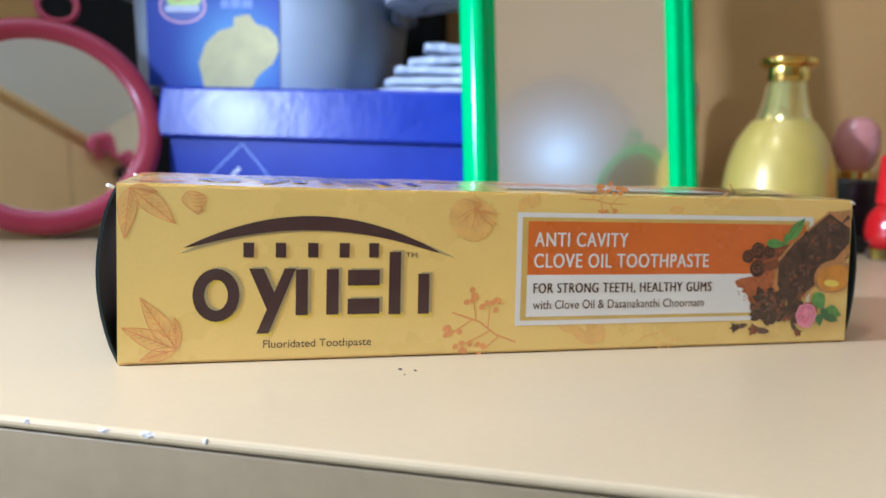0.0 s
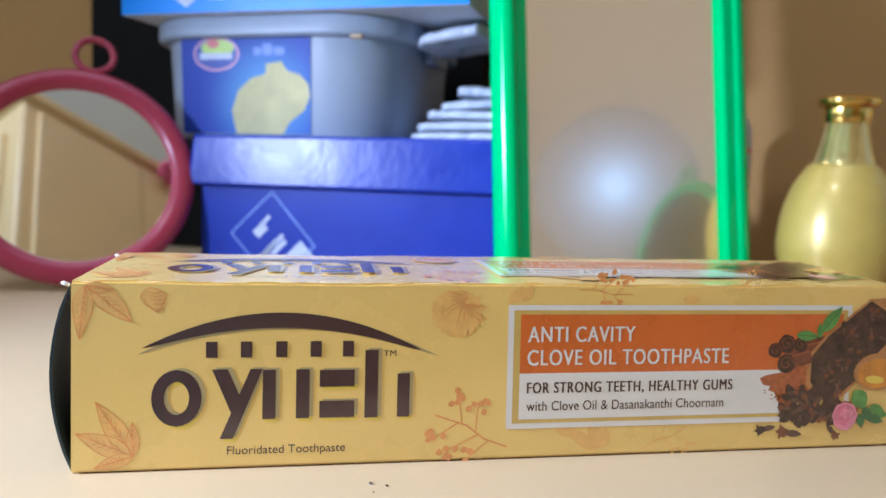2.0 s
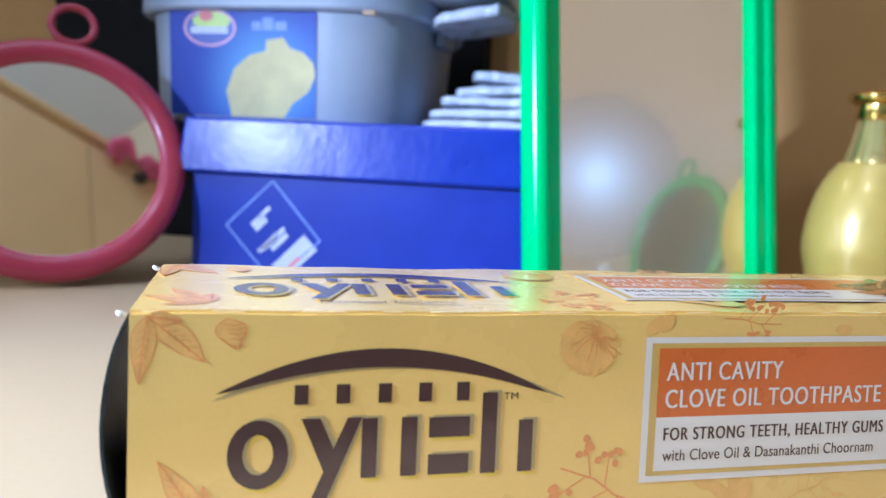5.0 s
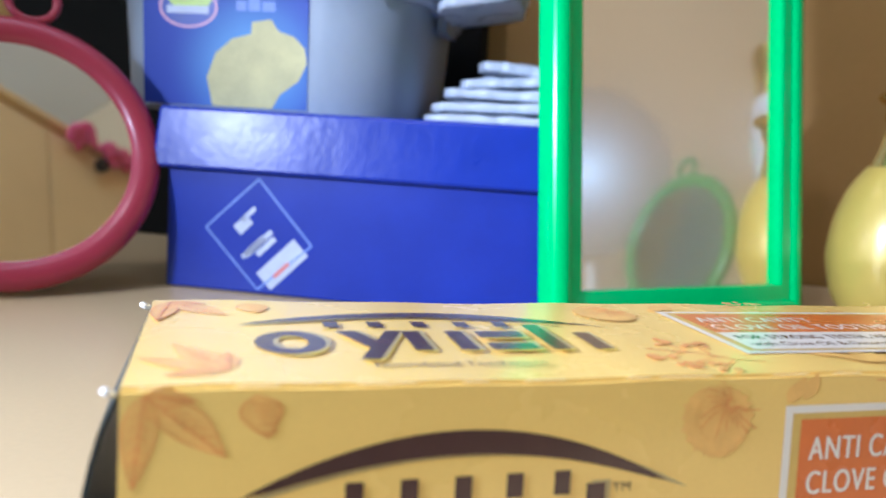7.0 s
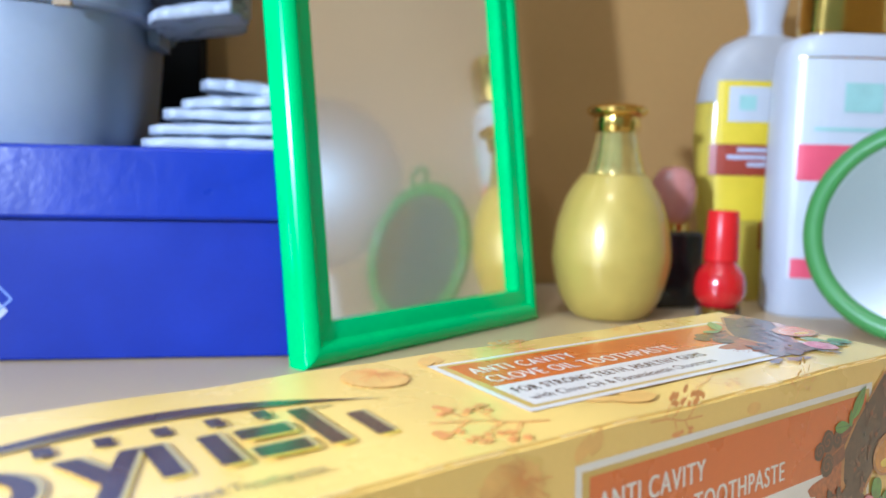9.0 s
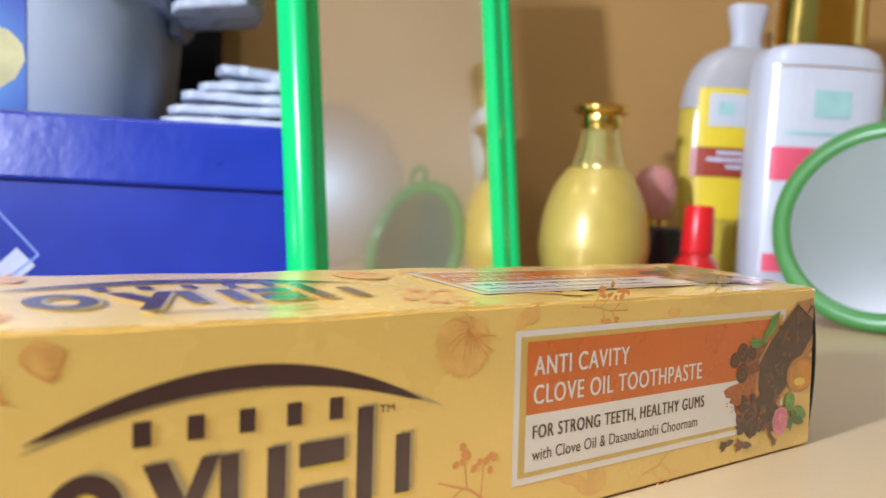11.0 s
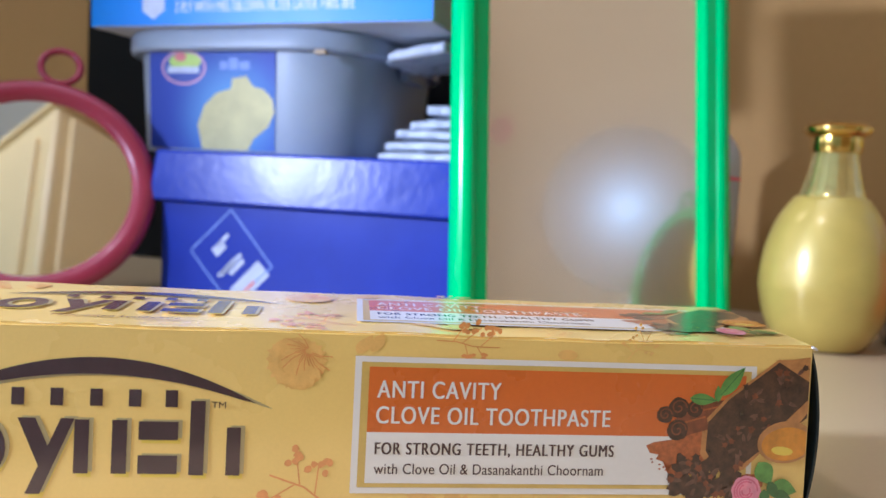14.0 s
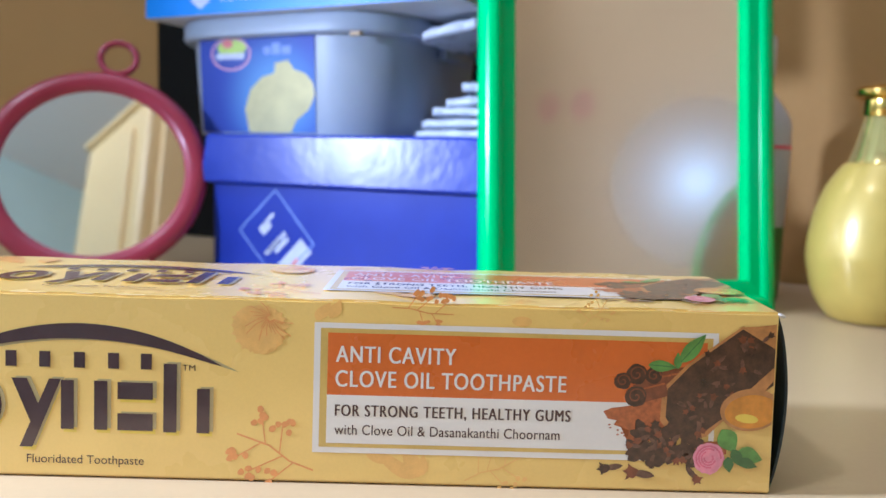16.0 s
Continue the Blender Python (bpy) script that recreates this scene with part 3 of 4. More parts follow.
    lettering("small_text", "Fluoridated Toothpaste", face, 0.0318, 0.0033, 0.0573, 0.0019, INK_BROWN, carton, 3)
    lettering("trade_sign", "TM", face, 0.0656, 0.0248, 0.0684, 0.0013, INK_BROWN, carton, 3)
    # the panel
    x0, x1 = 0.0942, 0.1830
    ink("panel_rim", [rect(x0, 0.0072, x1, 0.0364)], INK_WHITE, 3)
    ink("panel_gold", [rect(x0 + 0.0014, 0.0085, x1 - 0.0012, 0.0352)], INK_GOLD, 4)
    ink("orange_band", [rect(x0 + 0.0030, 0.0203, x1 - 0.0024, 0.0342)], INK_ORANGE, 5)
    ink("white_band", [rect(x0 + 0.0030, 0.0094, 0.168, 0.0203)], INK_WHITE, 5)
    lettering("panel_text", "ANTI CAVITY", face, 0.0990, 0.0277, 0.1252, 0.0037, INK_WHITE, carton, 6, 0.00018, spacing=1.12)
    lettering("panel_text", "CLOVE OIL TOOTHPASTE", face, 0.0990, 0.0222, 0.1496, 0.0037, INK_WHITE, carton, 6, 0.00018, spacing=1.12)
    lettering("panel_text", "FOR STRONG TEETH, HEALTHY GUMS", face, 0.0990, 0.0156, 0.1508, 0.0026, INK_BROWN, carton, 6, 0.00020, spacing=1.16)
    lettering("panel_text", "with Clove Oil & Dasanakanthi Choornam", face, 0.0990, 0.0114, 0.1487, 0.0023, INK_BROWN, carton, 6, 0.00005, spacing=1.04)
    if on_top:
        lettering("weight_text", "110 g", face, 0.1860, 0.0085, 0.1935, 0.0026, INK_LEAF_DARK, carton, 6, 0.00010)
    # the picture of spices
    edge = 0.1956

    def inside(pts):
        return [(min(px, edge), py) for px, py in pts]
    ink("powder_print", [[(0.1582, 0.0182), (0.1600, 0.0190), (0.1640, 0.0196), (0.1680, 0.0215), (0.1722, 0.0235), (0.1722, 0.0140), (0.1690, 0.0118), (0.1662, 0.0112), (0.1636, 0.0120), (0.1630, 0.0128), (0.1645, 0.0140), (0.1625, 0.0146), (0.1606, 0.0152), (0.1612, 0.0162), (0.1592, 0.0166)],
                         oval(0.1812, 0.0098, 0.0050, 0.0022, 30, 10, 0.14, rng)] + [oval(0.1585 + 0.006 * rng.random(), 0.0118 + 0.006 * rng.random(), 0.0003, 0.0002, 7) for _ in range(14)], INK_POWDER, 6)
    # cinnamon sticks and their curled ends
    for k, (x, y, r, a) in enumerate(((0.1705, 0.0258, 0.0021, 8), (0.1700, 0.0238, 0.0020, 14), (0.1660, 0.0248, 0.0021, 10), (0.1650, 0.0222, 0.0022, 16))):
        c, sn = math.cos(radians(a)), math.sin(radians(a))
        n_ = (-sn * r, c * r)
        ink("cinnamon_print", [[(x + n_[0], y + n_[1]), (x + 0.0072 * c + n_[0], y + 0.0072 * sn + n_[1]), (x + 0.0072 * c - n_[0], y + 0.0072 * sn - n_[1]), (x - n_[0], y - n_[1])]], INK_CINNAMON, 6.4 + 0.25 * k)
        ink("cinnamon_print", stroke([(x + n_[0] * 0.35, y + n_[1] * 0.35), (x + 0.0070 * c + n_[0] * 0.35, y + 0.0070 * sn + n_[1] * 0.35)], 0.0004), INK_POWDER, 6.5 + 0.25 * k)
    for k, (x, y, r) in enumerate(((0.1622, 0.0252, 0.0019), (0.1652, 0.0268, 0.0023), (0.1690, 0.0266, 0.0019), (0.1652, 0.0218, 0.0024))):
        ink("cinnamon_end", [oval(x, y, r, r, 22, 0, 0.06, rng)], INK_CLOVE, 7.6 + 0.1 * k)
        curl = [(x + r * (0.85 - 0.055 * i) * math.cos(i * 0.62), y + r * (0.85 - 0.055 * i) * math.sin(i * 0.62)) for i in range(15)]
        ink("cinnamon_curl", stroke(curl, 0.00032), INK_CINNAMON, 8.1 + 0.1 * k)
    # a wooden scoop full of cloves
    ink("scoop_print", [[(0.1872, 0.0384), (0.1915, 0.0388), (edge, 0.0396), (edge, 0.0338)]], INK_HANDLE, 6.9)
    scoop = [(0.1710, 0.0236), (0.1760, 0.0290), (0.1882, 0.0388), (edge, 0.0340), (edge, 0.0250), (0.1845, 0.0164), (0.1812, 0.0130), (0.1768, 0.0120), (0.1730, 0.0134), (0.1708, 0.0165)]
    ink("scoop_rim", [scoop], INK_HANDLE, 7)
    ink("scoop_hollow", [[(0.1722, 0.0236), (0.1768, 0.0288), (0.1882, 0.0378), (edge, 0.0332), (edge, 0.0250), (0.1838, 0.0166), (0.1806, 0.0140), (0.1768, 0.0133), (0.1738, 0.0146), (0.1720, 0.0172)]], INK_WOOD, 7.5)

    def clove(x, y, size, a, layer):
        """One clove: a tapered stem and a knobbed head."""
        ex, ey = x + size * math.cos(radians(a)), y + size * math.sin(radians(a))
        ink("clove_print", [leaf(x, y, size * 1.15, size * 0.34, a)], INK_CLOVE_LIT, layer)
        ink("clove_head", [oval(ex, ey, size * 0.28, size * 0.25, 10, a, 0.2, rng)] + [leaf(ex, ey, size * 0.42, size * 0.16, a + d) for d in (-60, 0, 60)], INK_CLOVE if rng.random() < 0.5 else INK_CINNAMON, layer + 0.1)
    count = 0
    while count < 30:
        x, y = rng.uniform(0.1735, 0.1945), rng.uniform(0.0150, 0.0365)
        if y < 0.0148 + 0.9 * max(0, x - 0.1800) or y > 0.0250 + 0.86 * (x - 0.1740):
            continue
        clove(x, y, rng.uniform(0.0018, 0.0032), rng.uniform(0, 360), 8.2 + 0.07 * count)
        count += 1
    ink("leaf_print", [leaf(0.1676, 0.0290, 0.0064, 0.0026, -4), leaf(0.1746, 0.0296, 0.0086, 0.0034, 50), leaf(0.1742, 0.0282, 0.0038, 0.0018, 92)], INK_LEAF, 10.6)
    ink("leaf_vein", stroke([(0.1680, 0.0290), (0.1738, 0.0286)], 0.0002) + stroke([(0.1748, 0.0298), (0.1798, 0.0358)], 0.0002), INK_LEAF_DARK, 10.8)
    # a glass bowl of honey with its spoon
    ink("spoon_print", [[(0.1895, 0.0232), (edge, 0.0292), (edge, 0.0262), (0.1925, 0.0222)]], INK_HANDLE, 10.9)
    ink("honey_bowl", [inside(oval(0.1908, 0.0194, 0.0068, 0.0048, 36, 6))], INK_HANDLE, 11)
    ink("honey_print", [inside(oval(0.1910, 0.0190, 0.0060, 0.0038, 36, 6))], INK_HONEY, 11.4)
    ink("honey_gleam", [inside(oval(0.1900, 0.0174, 0.0026, 0.0010, 24, -6))], INK_GLOW, 11.7)
    # the heap of cloves at the foot
    ink("spice_print", [oval(0.1720 + rng.uniform(-0.0072, 0.0072), 0.0108 + rng.uniform(-0.0035, 0.0040), 0.0020, 0.0011, 11, rng.uniform(0, 180), 0.25, rng) for _ in range(46)], INK_CLOVE, 9)
    for k in range(22):
        clove(0.1722 + rng.uniform(-0.0080, 0.0080), 0.0104 + rng.uniform(-0.0042, 0.0042), rng.uniform(0.0020, 0.0032), rng.uniform(0, 360), 10.3 + 0.06 * k)
    clove(0.1630, 0.0060, 0.0042, 190, 10)
    clove(0.1702, 0.0038, 0.0052, 172, 10)
    clove(0.1770, 0.0062, 0.0038, -48, 10)
    rose = (0.1820, 0.0082)
    ink("rose_print", [oval(*rose, 0.0035, 0.0036, 26, 0, 0.06, rng)], INK_ROSE_PALE, 12)
    ink("rose_petals", [q for k in range(4) for q in stroke([(rose[0] + (0.0028 - 0.0006 * k) * math.cos(i * 0.5 + k), rose[1] + (0.0028 - 0.0006 * k) * math.sin(i * 0.5 + k)) for i in range(9)], 0.00040)], INK_ROSE, 12.4)
    ink("leaf_print", [leaf(0.1846, 0.0148, 0.0060, 0.0046, -58), leaf(0.1880, 0.0096, 0.0062, 0.0042, -14)], INK_LEAF, 12)
    ink("leaf_print", [leaf(0.1872, 0.0104, 0.0046, 0.0026, -60), leaf(0.1886, 0.0080, 0.0046, 0.0024, -20), leaf(0.1862, 0.0086, 0.0036, 0.0024, -80)], INK_LEAF_DARK, 12.6)


print_face(XZ, False)
print_face(Matrix.Translation((0, 0.0028, H + 0.0002)), True)
# the box stands a little out of square, its upper front crease pressed down
skew = Matrix(((1.012, 0, 0, 0), (0.0030 / L, 1, 0.0020 / H, -0.0010), (0, 0, 1, 0), (0, 0, 0, 1)))
for ob in carton.children:
    for v in ob.data.vertices:
        s = min(max((v.co.z - 0.0368) / 0.0055, 0), 1)
        v.co.z -= (0.0004 + 0.0012 * (1 - v.co.y / D)) * s
    ob.data.transform(skew)

# ---- the blue carton with its lid ----
shoe = thing("shoe_box", room(0, 0, 0), "glossy royal blue cardboard carton with a lifted-off lid on top", "box")
SH_F, SH_L, SH_R, SH_B = 0.262, -0.141, 0.038, 0.43
part("body", block(SH_L, SH_R, SH_F, SH_B, 0.0005, 0.070, 0.0008), BLUE_CARD, shoe)
bm = block(SH_L - 0.0040, SH_R + 0.003, SH_F - 0.0026, SH_B + 0.003, 0.0570, 0.0855, 0.0016, 2)
for v in bm.verts:  # the lid's sides flare towards their lower rim
    if v.co.z < 0.065:
        v.co.x += 0.0020 * (1 if v.co.x > 0 else -1)
        v.co.y += 0.0028 * (1 if v.co.y > 0.3 else -1)
lid = part("lid", bm, BLUE_LID, shoe)
face = Matrix.Translation((0, SH_F - 0.0001, 0)) @ XZ
cx, cz, r = -0.0955, 0.028, 0.0262
dia = [(cx - r * 0.98, cz + 0.002), (cx, cz + r), (cx + r * 1.02, cz - 0.003), (cx + 0.001, cz - r * 0.98)]
part("diamond_outline", plates(stroke(dia + dia[:1], 0.0010), face, 1), PRINT_LINE, shoe)
def slant(px, py, w, h):
    a = radians(-45)
    pts = rect(-w / 2, -h / 2, w / 2, h / 2)
    return [(cx + px + x * math.cos(a) - y * math.sin(a), cz + py + x * math.sin(a) + y * math.cos(a)) for x, y in pts]
for bar in ((-0.007, 0.0045, 0.0055, 0.0085), (-0.0045, 0.0095, 0.0022, 0.009), (-0.001, -0.0055, 0.0030, 0.0130), (0.0018, -0.0030, 0.0024, 0.0150), (0.0045, -0.0050, 0.0028, 0.0120), (-0.0045, -0.0085, 0.0022, 0.0070)):
    part("print_bar", plates([slant(*bar)], face, 1), PRINT_PALE, shoe)
part("print_block", plates([slant(0.0128, -0.0128, 0.0105, 0.0250)], face, 1), PRINT_PALE, shoe)
part("red_print", plates([slant(0.0125, -0.0155, 0.0018, 0.010)], face, 2), PRINT_RED, shoe)


def rounded(x0, x1, y0, y1, r, n=8):
    pts = []
    for cx_, cy_, a0 in ((x1 - r, y1 - r, 0), (x0 + r, y1 - r, 90), (x0 + r, y0 + r, 180), (x1 - r, y0 + r, 270)):
        for i in range(n + 1):
            a = radians(a0 + 90 * i / n)
            pts.append((cx_ + r * math.cos(a), cy_ + r * math.sin(a)))
    return pts


def loft(sections):
    """Joins closed outlines (list of points, height) into one capped body."""
    bm = bmesh.new()
    rings = [[bm.verts.new((x, y, z)) for x, y in pts] for pts, z in sections]
    n = len(rings[0])
    for a, b in zip(rings, rings[1:]):
        for i in range(n):
            bm.faces.new((a[i], a[(i + 1) % n], b[(i + 1) % n], b[i]))
    bm.faces.new(rings[0])
    bm.faces.new(rings[-1])
    return bm


# ---- the white tub ----
tub = thing("plastic_tub", room(0, 0, 0.0857), "white square plastic food tub with a blue label", "tub")
T0, T1, TF, TB = -0.192, -0.032, 0.276, 0.425
part("body", loft([(rounded(T0 + 0.004, T1 - 0.005, TF + 0.0035, TB - 0.004, 0.040), 0.0), (rounded(T0 + 0.003, T1 - 0.004, TF + 0.003, TB - 0.003, 0.041), 0.003), (rounded(T0, T1, TF, TB, 0.042), 0.062)]), TUB, tub, smooth=40)
part("rim_lid", loft([(rounded(T0 - 0.004, T1 + 0.004, TF - 0.004, TB + 0.004, 0.044), 0.0565), (rounded(T0 - 0.0055, T1 + 0.0055, TF - 0.0055, TB + 0.0055, 0.045), 0.0580),
                      (rounded(T0 - 0.0055, T1 + 0.0055, TF - 0.0055, TB + 0.0055, 0.045), 0.0662), (rounded(T0 - 0.0045, T1 + 0.0045, TF - 0.0045, TB + 0.0045, 0.044), 0.0681),
                      (rounded(T0 + 0.002, T1 - 0.002, TF + 0.002, TB - 0.002, 0.040), 0.0684), (rounded(T0 + 0.004, T1 - 0.004, TF + 0.004, TB - 0.004, 0.038), 0.0668)]), TUB, tub, "white snap-on lid", smooth=40)
# the rim notch's shadow, put in as a small tan block
part("tear_tab", block(-0.054, -0.047, TF - 0.0050, TF - 0.001, 0.0540, 0.0565, 0.0006), NOTCH_SHADE, tub, "tan block coloured as the shadow in the rim notch")
part("handle_clip", block(T1 + 0.001, T1 + 0.0065, 0.335, 0.366, 0.049, 0.060, 0.001), TUB, tub)
lean = math.atan2(0.0035, 0.062)
face = Matrix.Translation((0, TF + 0.0029, 0)) @ Matrix.Rotation(lean, 4, "X") @ XZ
label = part("paper_label", plates([rect(-0.164, 0.0015, -0.080, 0.0560)], face, 4), TUB_LABEL, tub, "blue printed paper label")
pot = [(-0.128, 0.0016), (-0.0975, 0.0016), (-0.0935, 0.0085), (-0.0845, 0.0150), (-0.0805, 0.0230), (-0.0815, 0.0300), (-0.0870, 0.0355), (-0.0945, 0.0375), (-0.0985, 0.0430), (-0.1080, 0.0415), (-0.1085, 0.0360), (-0.1180, 0.0335), (-0.1265, 0.0265), (-0.1310, 0.0150)]
part("cream_print", plates([pot], face, 6), TUB_CREAM, label)
part("emblem", plates([oval(-0.1405, 0.0475, 0.0152, 0.0098)], face, 6), PRINT_PINK, label)
part("emblem_field", plates([oval(-0.1405, 0.0475, 0.0138, 0.0086)], face, 7), PRINT_NAVY, label)
part("emblem_hill", plates([oval(-0.1395, 0.0510, 0.0110, 0.0048)], face, 8), PRINT_LIME, label)
part("emblem_sun", plates([oval(-0.1425, 0.0535, 0.0040, 0.0026)], face, 9), PRINT_RED, label)
part("emblem_bar", plates([rect(-0.1515, 0.0445, -0.1300, 0.0480)], face, 9), PRINT_PALE, label)
for bar in (rect(-0.1160, 0.0465, -0.1110, 0.0510), rect(-0.1100, 0.0465, -0.1040, 0.0530), rect(-0.1030, 0.0465, -0.0965, 0.0510)):
    part("title_bar", plates([bar], face, 6), PRINT_LINE, label)

# ---- the mask carton on the tub ----
mask = thing("mask_box", room(0, 0, 0.1542), "sky blue and white cardboard box of face masks", "box")
part("body", block(-0.196, 0.015, 0.264, 0.365, 0.0, 0.075, 0.0008), WHITE_CARD, mask)
face = Matrix.Translation((0, 0.2639, 0)) @ XZ
part("blue_band", plates([rect(-0.196, 0.0003, 0.015, 0.0185)], face, 1), SKY_CARD, mask)
part("badge", plates([[(-0.160, 0.0155), (-0.145, 0.0155), (-0.145, 0.0085), (-0.1525, 0.0035), (-0.160, 0.0085)]], face, 2), PRINT_PALE, mask)
lettering("box_text", "3 PLY WITH MELTBLOWN FILTER LAYER >98% BFE", face, -0.138, 0.0072, -0.028, 0.0058, PRINT_PALE, mask, 2, 0.0004)

# ---- folded plastic film ----
def folded(name, m, label, layers, seed):
    ob = thing(name, m, label, "plastic bag")
    rng = random.Random(seed)
    for w, d, z0, z1, dx, dy, tilt in layers:
        bm = bmesh.new()
        bmesh.ops.create_grid(bm, x_segments=22, y_segments=14, size=0.5)
        for v in bm.verts:
            x, y = v.co.x, v.co.y
            edge = (1 - (2 * abs(x)) ** 4) * (1 - (2 * abs(y)) ** 4)
            z = z0 + (z1 - z0) * (0.5 + 0.5 * edge) + 0.0014 * noise.noise((x * 5 + seed, y * 6, z0 * 90)) + tilt * x
            v.co = Vector((dx + x * w * (1 - 0.22 * (2 * abs(y)) ** 4) + 0.002 * noise.noise((y * 7, x * 3, z0 * 50)), dy + y * d + 0.0012 * noise.noise((x * 9, seed, z0 * 70)), z))
        low = bmesh.ops.extrude_face_region(bm, geom=list(bm.faces))
        for v in low["geom"]:
            if isinstance(v, bmesh.types.BMVert):
                v.co.z = max(z0 - 0.001, 0.0002) + tilt * (v.co.x - dx) / w
        part("fold", bm, FILM, ob, smooth=180)
    return ob


folded("plastic_bag", room(0, 0.322, 0.0857), "stack of folded white plastic bags on the blue carton",
       [(0.042 + a, 0.062 - 0.003 * k, 0.0012 + 0.0063 * k, 0.0066 + 0.0063 * k, 0.021 - a / 2, 0.001 * k, tilt) for k, (a, tilt) in enumerate(((0.028, 0.0), (0.025, 0.001), (0.020, -0.001), (0.013, 0.003), (0.004, -0.004)))], 5)
folded("plastic_bag", room(-0.004, 0.322, 0.1418), "white plastic bag sticking out under the mask box", [(0.040, 0.060, 0.001, 0.0085, 0.0, 0.0, 0.006)], 9)

# ---- black block added for the dark area behind the tub ----
dark = thing("storage_box", room(0, 0, 0), "added black block for the dark area behind the tub", "box")
part("body", block(-0.365, -0.02, 0.438, 0.466, 0.0005, 0.27, 0.001), DARK_MATT, dark)
# upper, slightly wider slab of the same block
part("lid", block(-0.368, -0.017, 0.4355, 0.468, 0.2405, 0.30, 0.001), DARK_MATT, dark)

# ---- the red mirror ----
red = thing("hand_mirror", pose(-0.0785, 0.283, 0.0610) @ pose(0, 0, 0, -21, 0, 14) @ pose(0, 0, 0, 0, 8, 0), "round rose-red plastic mirror with a hanging ring, leaning on the table", "mirror")
part("frame", torus(0.0560, 0.0066, 72, 16, flat=0.75), RED_PINK, red, smooth=180)
part("glass", disc(0.0512, 0.0015, at=(0, -0.0012, 0)), GLASS_CLEAR, red, "silvered mirror glass")
part("backing", disc(0.0535, 0.002, at=(0, 0.0010, 0)), RED_PINK, red)
part("hanging_ring", torus(0.0102, 0.0020, 36, 10, at=(0, 0, 0.0730)), RED_PINK, red, smooth=180)

# ---- the green standing mirror ----
green = thing("table_mirror", pose(0.1434, 0.1932, 0) @ pose(0, 0, 0, 0, 0, 13.2) @ pose(0, 0, 0, -7.2), "bright green plastic framed rectangular mirror standing on the table", "mirror")
GW, GH, GB = 0.1580, 0.2055, 0.0164


def frame_bar(pts):
    """A rounded bar of the frame, mitred at its ends: outer and inner corners in x and z."""
    bm = bmesh.new()
    (ax, az), (bx, bz), (cx_, cz_), (dx, dz) = pts
    prof = [(0.0, 0.0118), (0.0, 0.0050), (0.05, 0.0028), (0.14, 0.0011), (0.26, 0.0003), (0.36, 0.0), (0.46, 0.0003), (0.53, 0.0012), (0.58, 0.0024), (0.94, 0.0026), (1.0, 0.0034), (1.0, 0.0118)]
    ends = []
    for (ox, oz), (ix, iz) in (((ax, az), (dx, dz)), ((bx, bz), (cx_, cz_))):
        ends.append([bm.verts.new((ox + (ix - ox) * s, y, oz + (iz - oz) * s)) for s, y in prof])
    n = len(prof)
    for i in range(n):
        bm.faces.new((ends[0][i], ends[0][(i + 1) % n], ends[1][(i + 1) % n], ends[1][i]))
    bm.faces.new(ends[0])
    bm.faces.new(ends[1])
    return bm


o, i_ = [(0, 0.0), (GW, 0.0), (GW, GH), (0, GH)], [(GB, 0.0180), (GW - GB, 0.0180), (GW - GB, GH - GB), (GB, GH - GB)]
for k, nm in enumerate(("bottom_rail", "side_rail", "top_rail", "side_rail")):
    part(nm, frame_bar([o[k], o[(k + 1) % 4], i_[(k + 1) % 4], i_[k]]), GREEN, green, smooth=35)
part("glass", block(GB - 0.001, GW - GB + 0.001, 0.0072, 0.0090, 0.017, GH - GB + 0.001), GLASS_HAZY, green, "dusty silvered mirror glass")
part("backing", block(0.002, GW - 0.002, 0.0120, 0.0140, 0.002, GH - 0.002), GREEN, green)

# ---- the gold perfume bottle ----
perf = thing("perfume_bottle", pose(0.3395, 0.2215, 0) @ Matrix.Diagonal((1.03, 1.03, 0.97, 1)), "egg-shaped pearly gold perfume bottle with a gold flared cap", "bottle")
part("body", lathe([(0, 0.0)] + smooth_profile([(0.016, 0.0), (0.0205, 0.0022), (0.0270, 0.0130), (0.0308, 0.0290), (0.0312, 0.0380), (0.0292, 0.0540), (0.0245, 0.0690), (0.0175, 0.0805)], 5) + [(0.0160, 0.0815), (0, 0.0816)], 64), GOLD_PEARL, perf, smooth=60)
part("neck", lathe([(0.0162, 0.0812), (0.0150, 0.0840), (0.0125, 0.0930), (0.0108, 0.1020), (0.0104, 0.1050), (0, 0.1051)], 48), GOLD_GLASS, perf, "gold tinted glass neck", smooth=50)
part("collar", lathe([(0, 0.1046), (0.0116, 0.1048), (0.0120, 0.1056), (0.0118, 0.1130), (0, 0.1132)], 48), GOLD, perf, smooth=40)
part("cap", lathe([(0, 0.1125), (0.0120, 0.1128), (0.0148, 0.1145), (0.0158, 0.1160), (0.0158, 0.1175), (0.0145, 0.1190), (0.0080, 0.1205), (0, 0.1207)], 48), GOLD, perf, "flared gold cap", smooth=40)

# ---- the black bottle with the pink cap ----
blk = thing("nail_polish_bottle", pose(0.400, 0.229, 0, 0, 0, -25), "black glossy square bottle with an oval dusty pink cap", "bottle")
part("body", block(-0.0155, 0.0155, -0.0125, 0.0125, 0.0, 0.046, 0.003, 3), BLACK_GLOSS, blk, smooth=40)
part("collar", lathe([(0, 0.0455), (0.0095, 0.0455), (0.0095, 0.0505), (0, 0.0505)], 32), GOLD, blk, smooth=40)
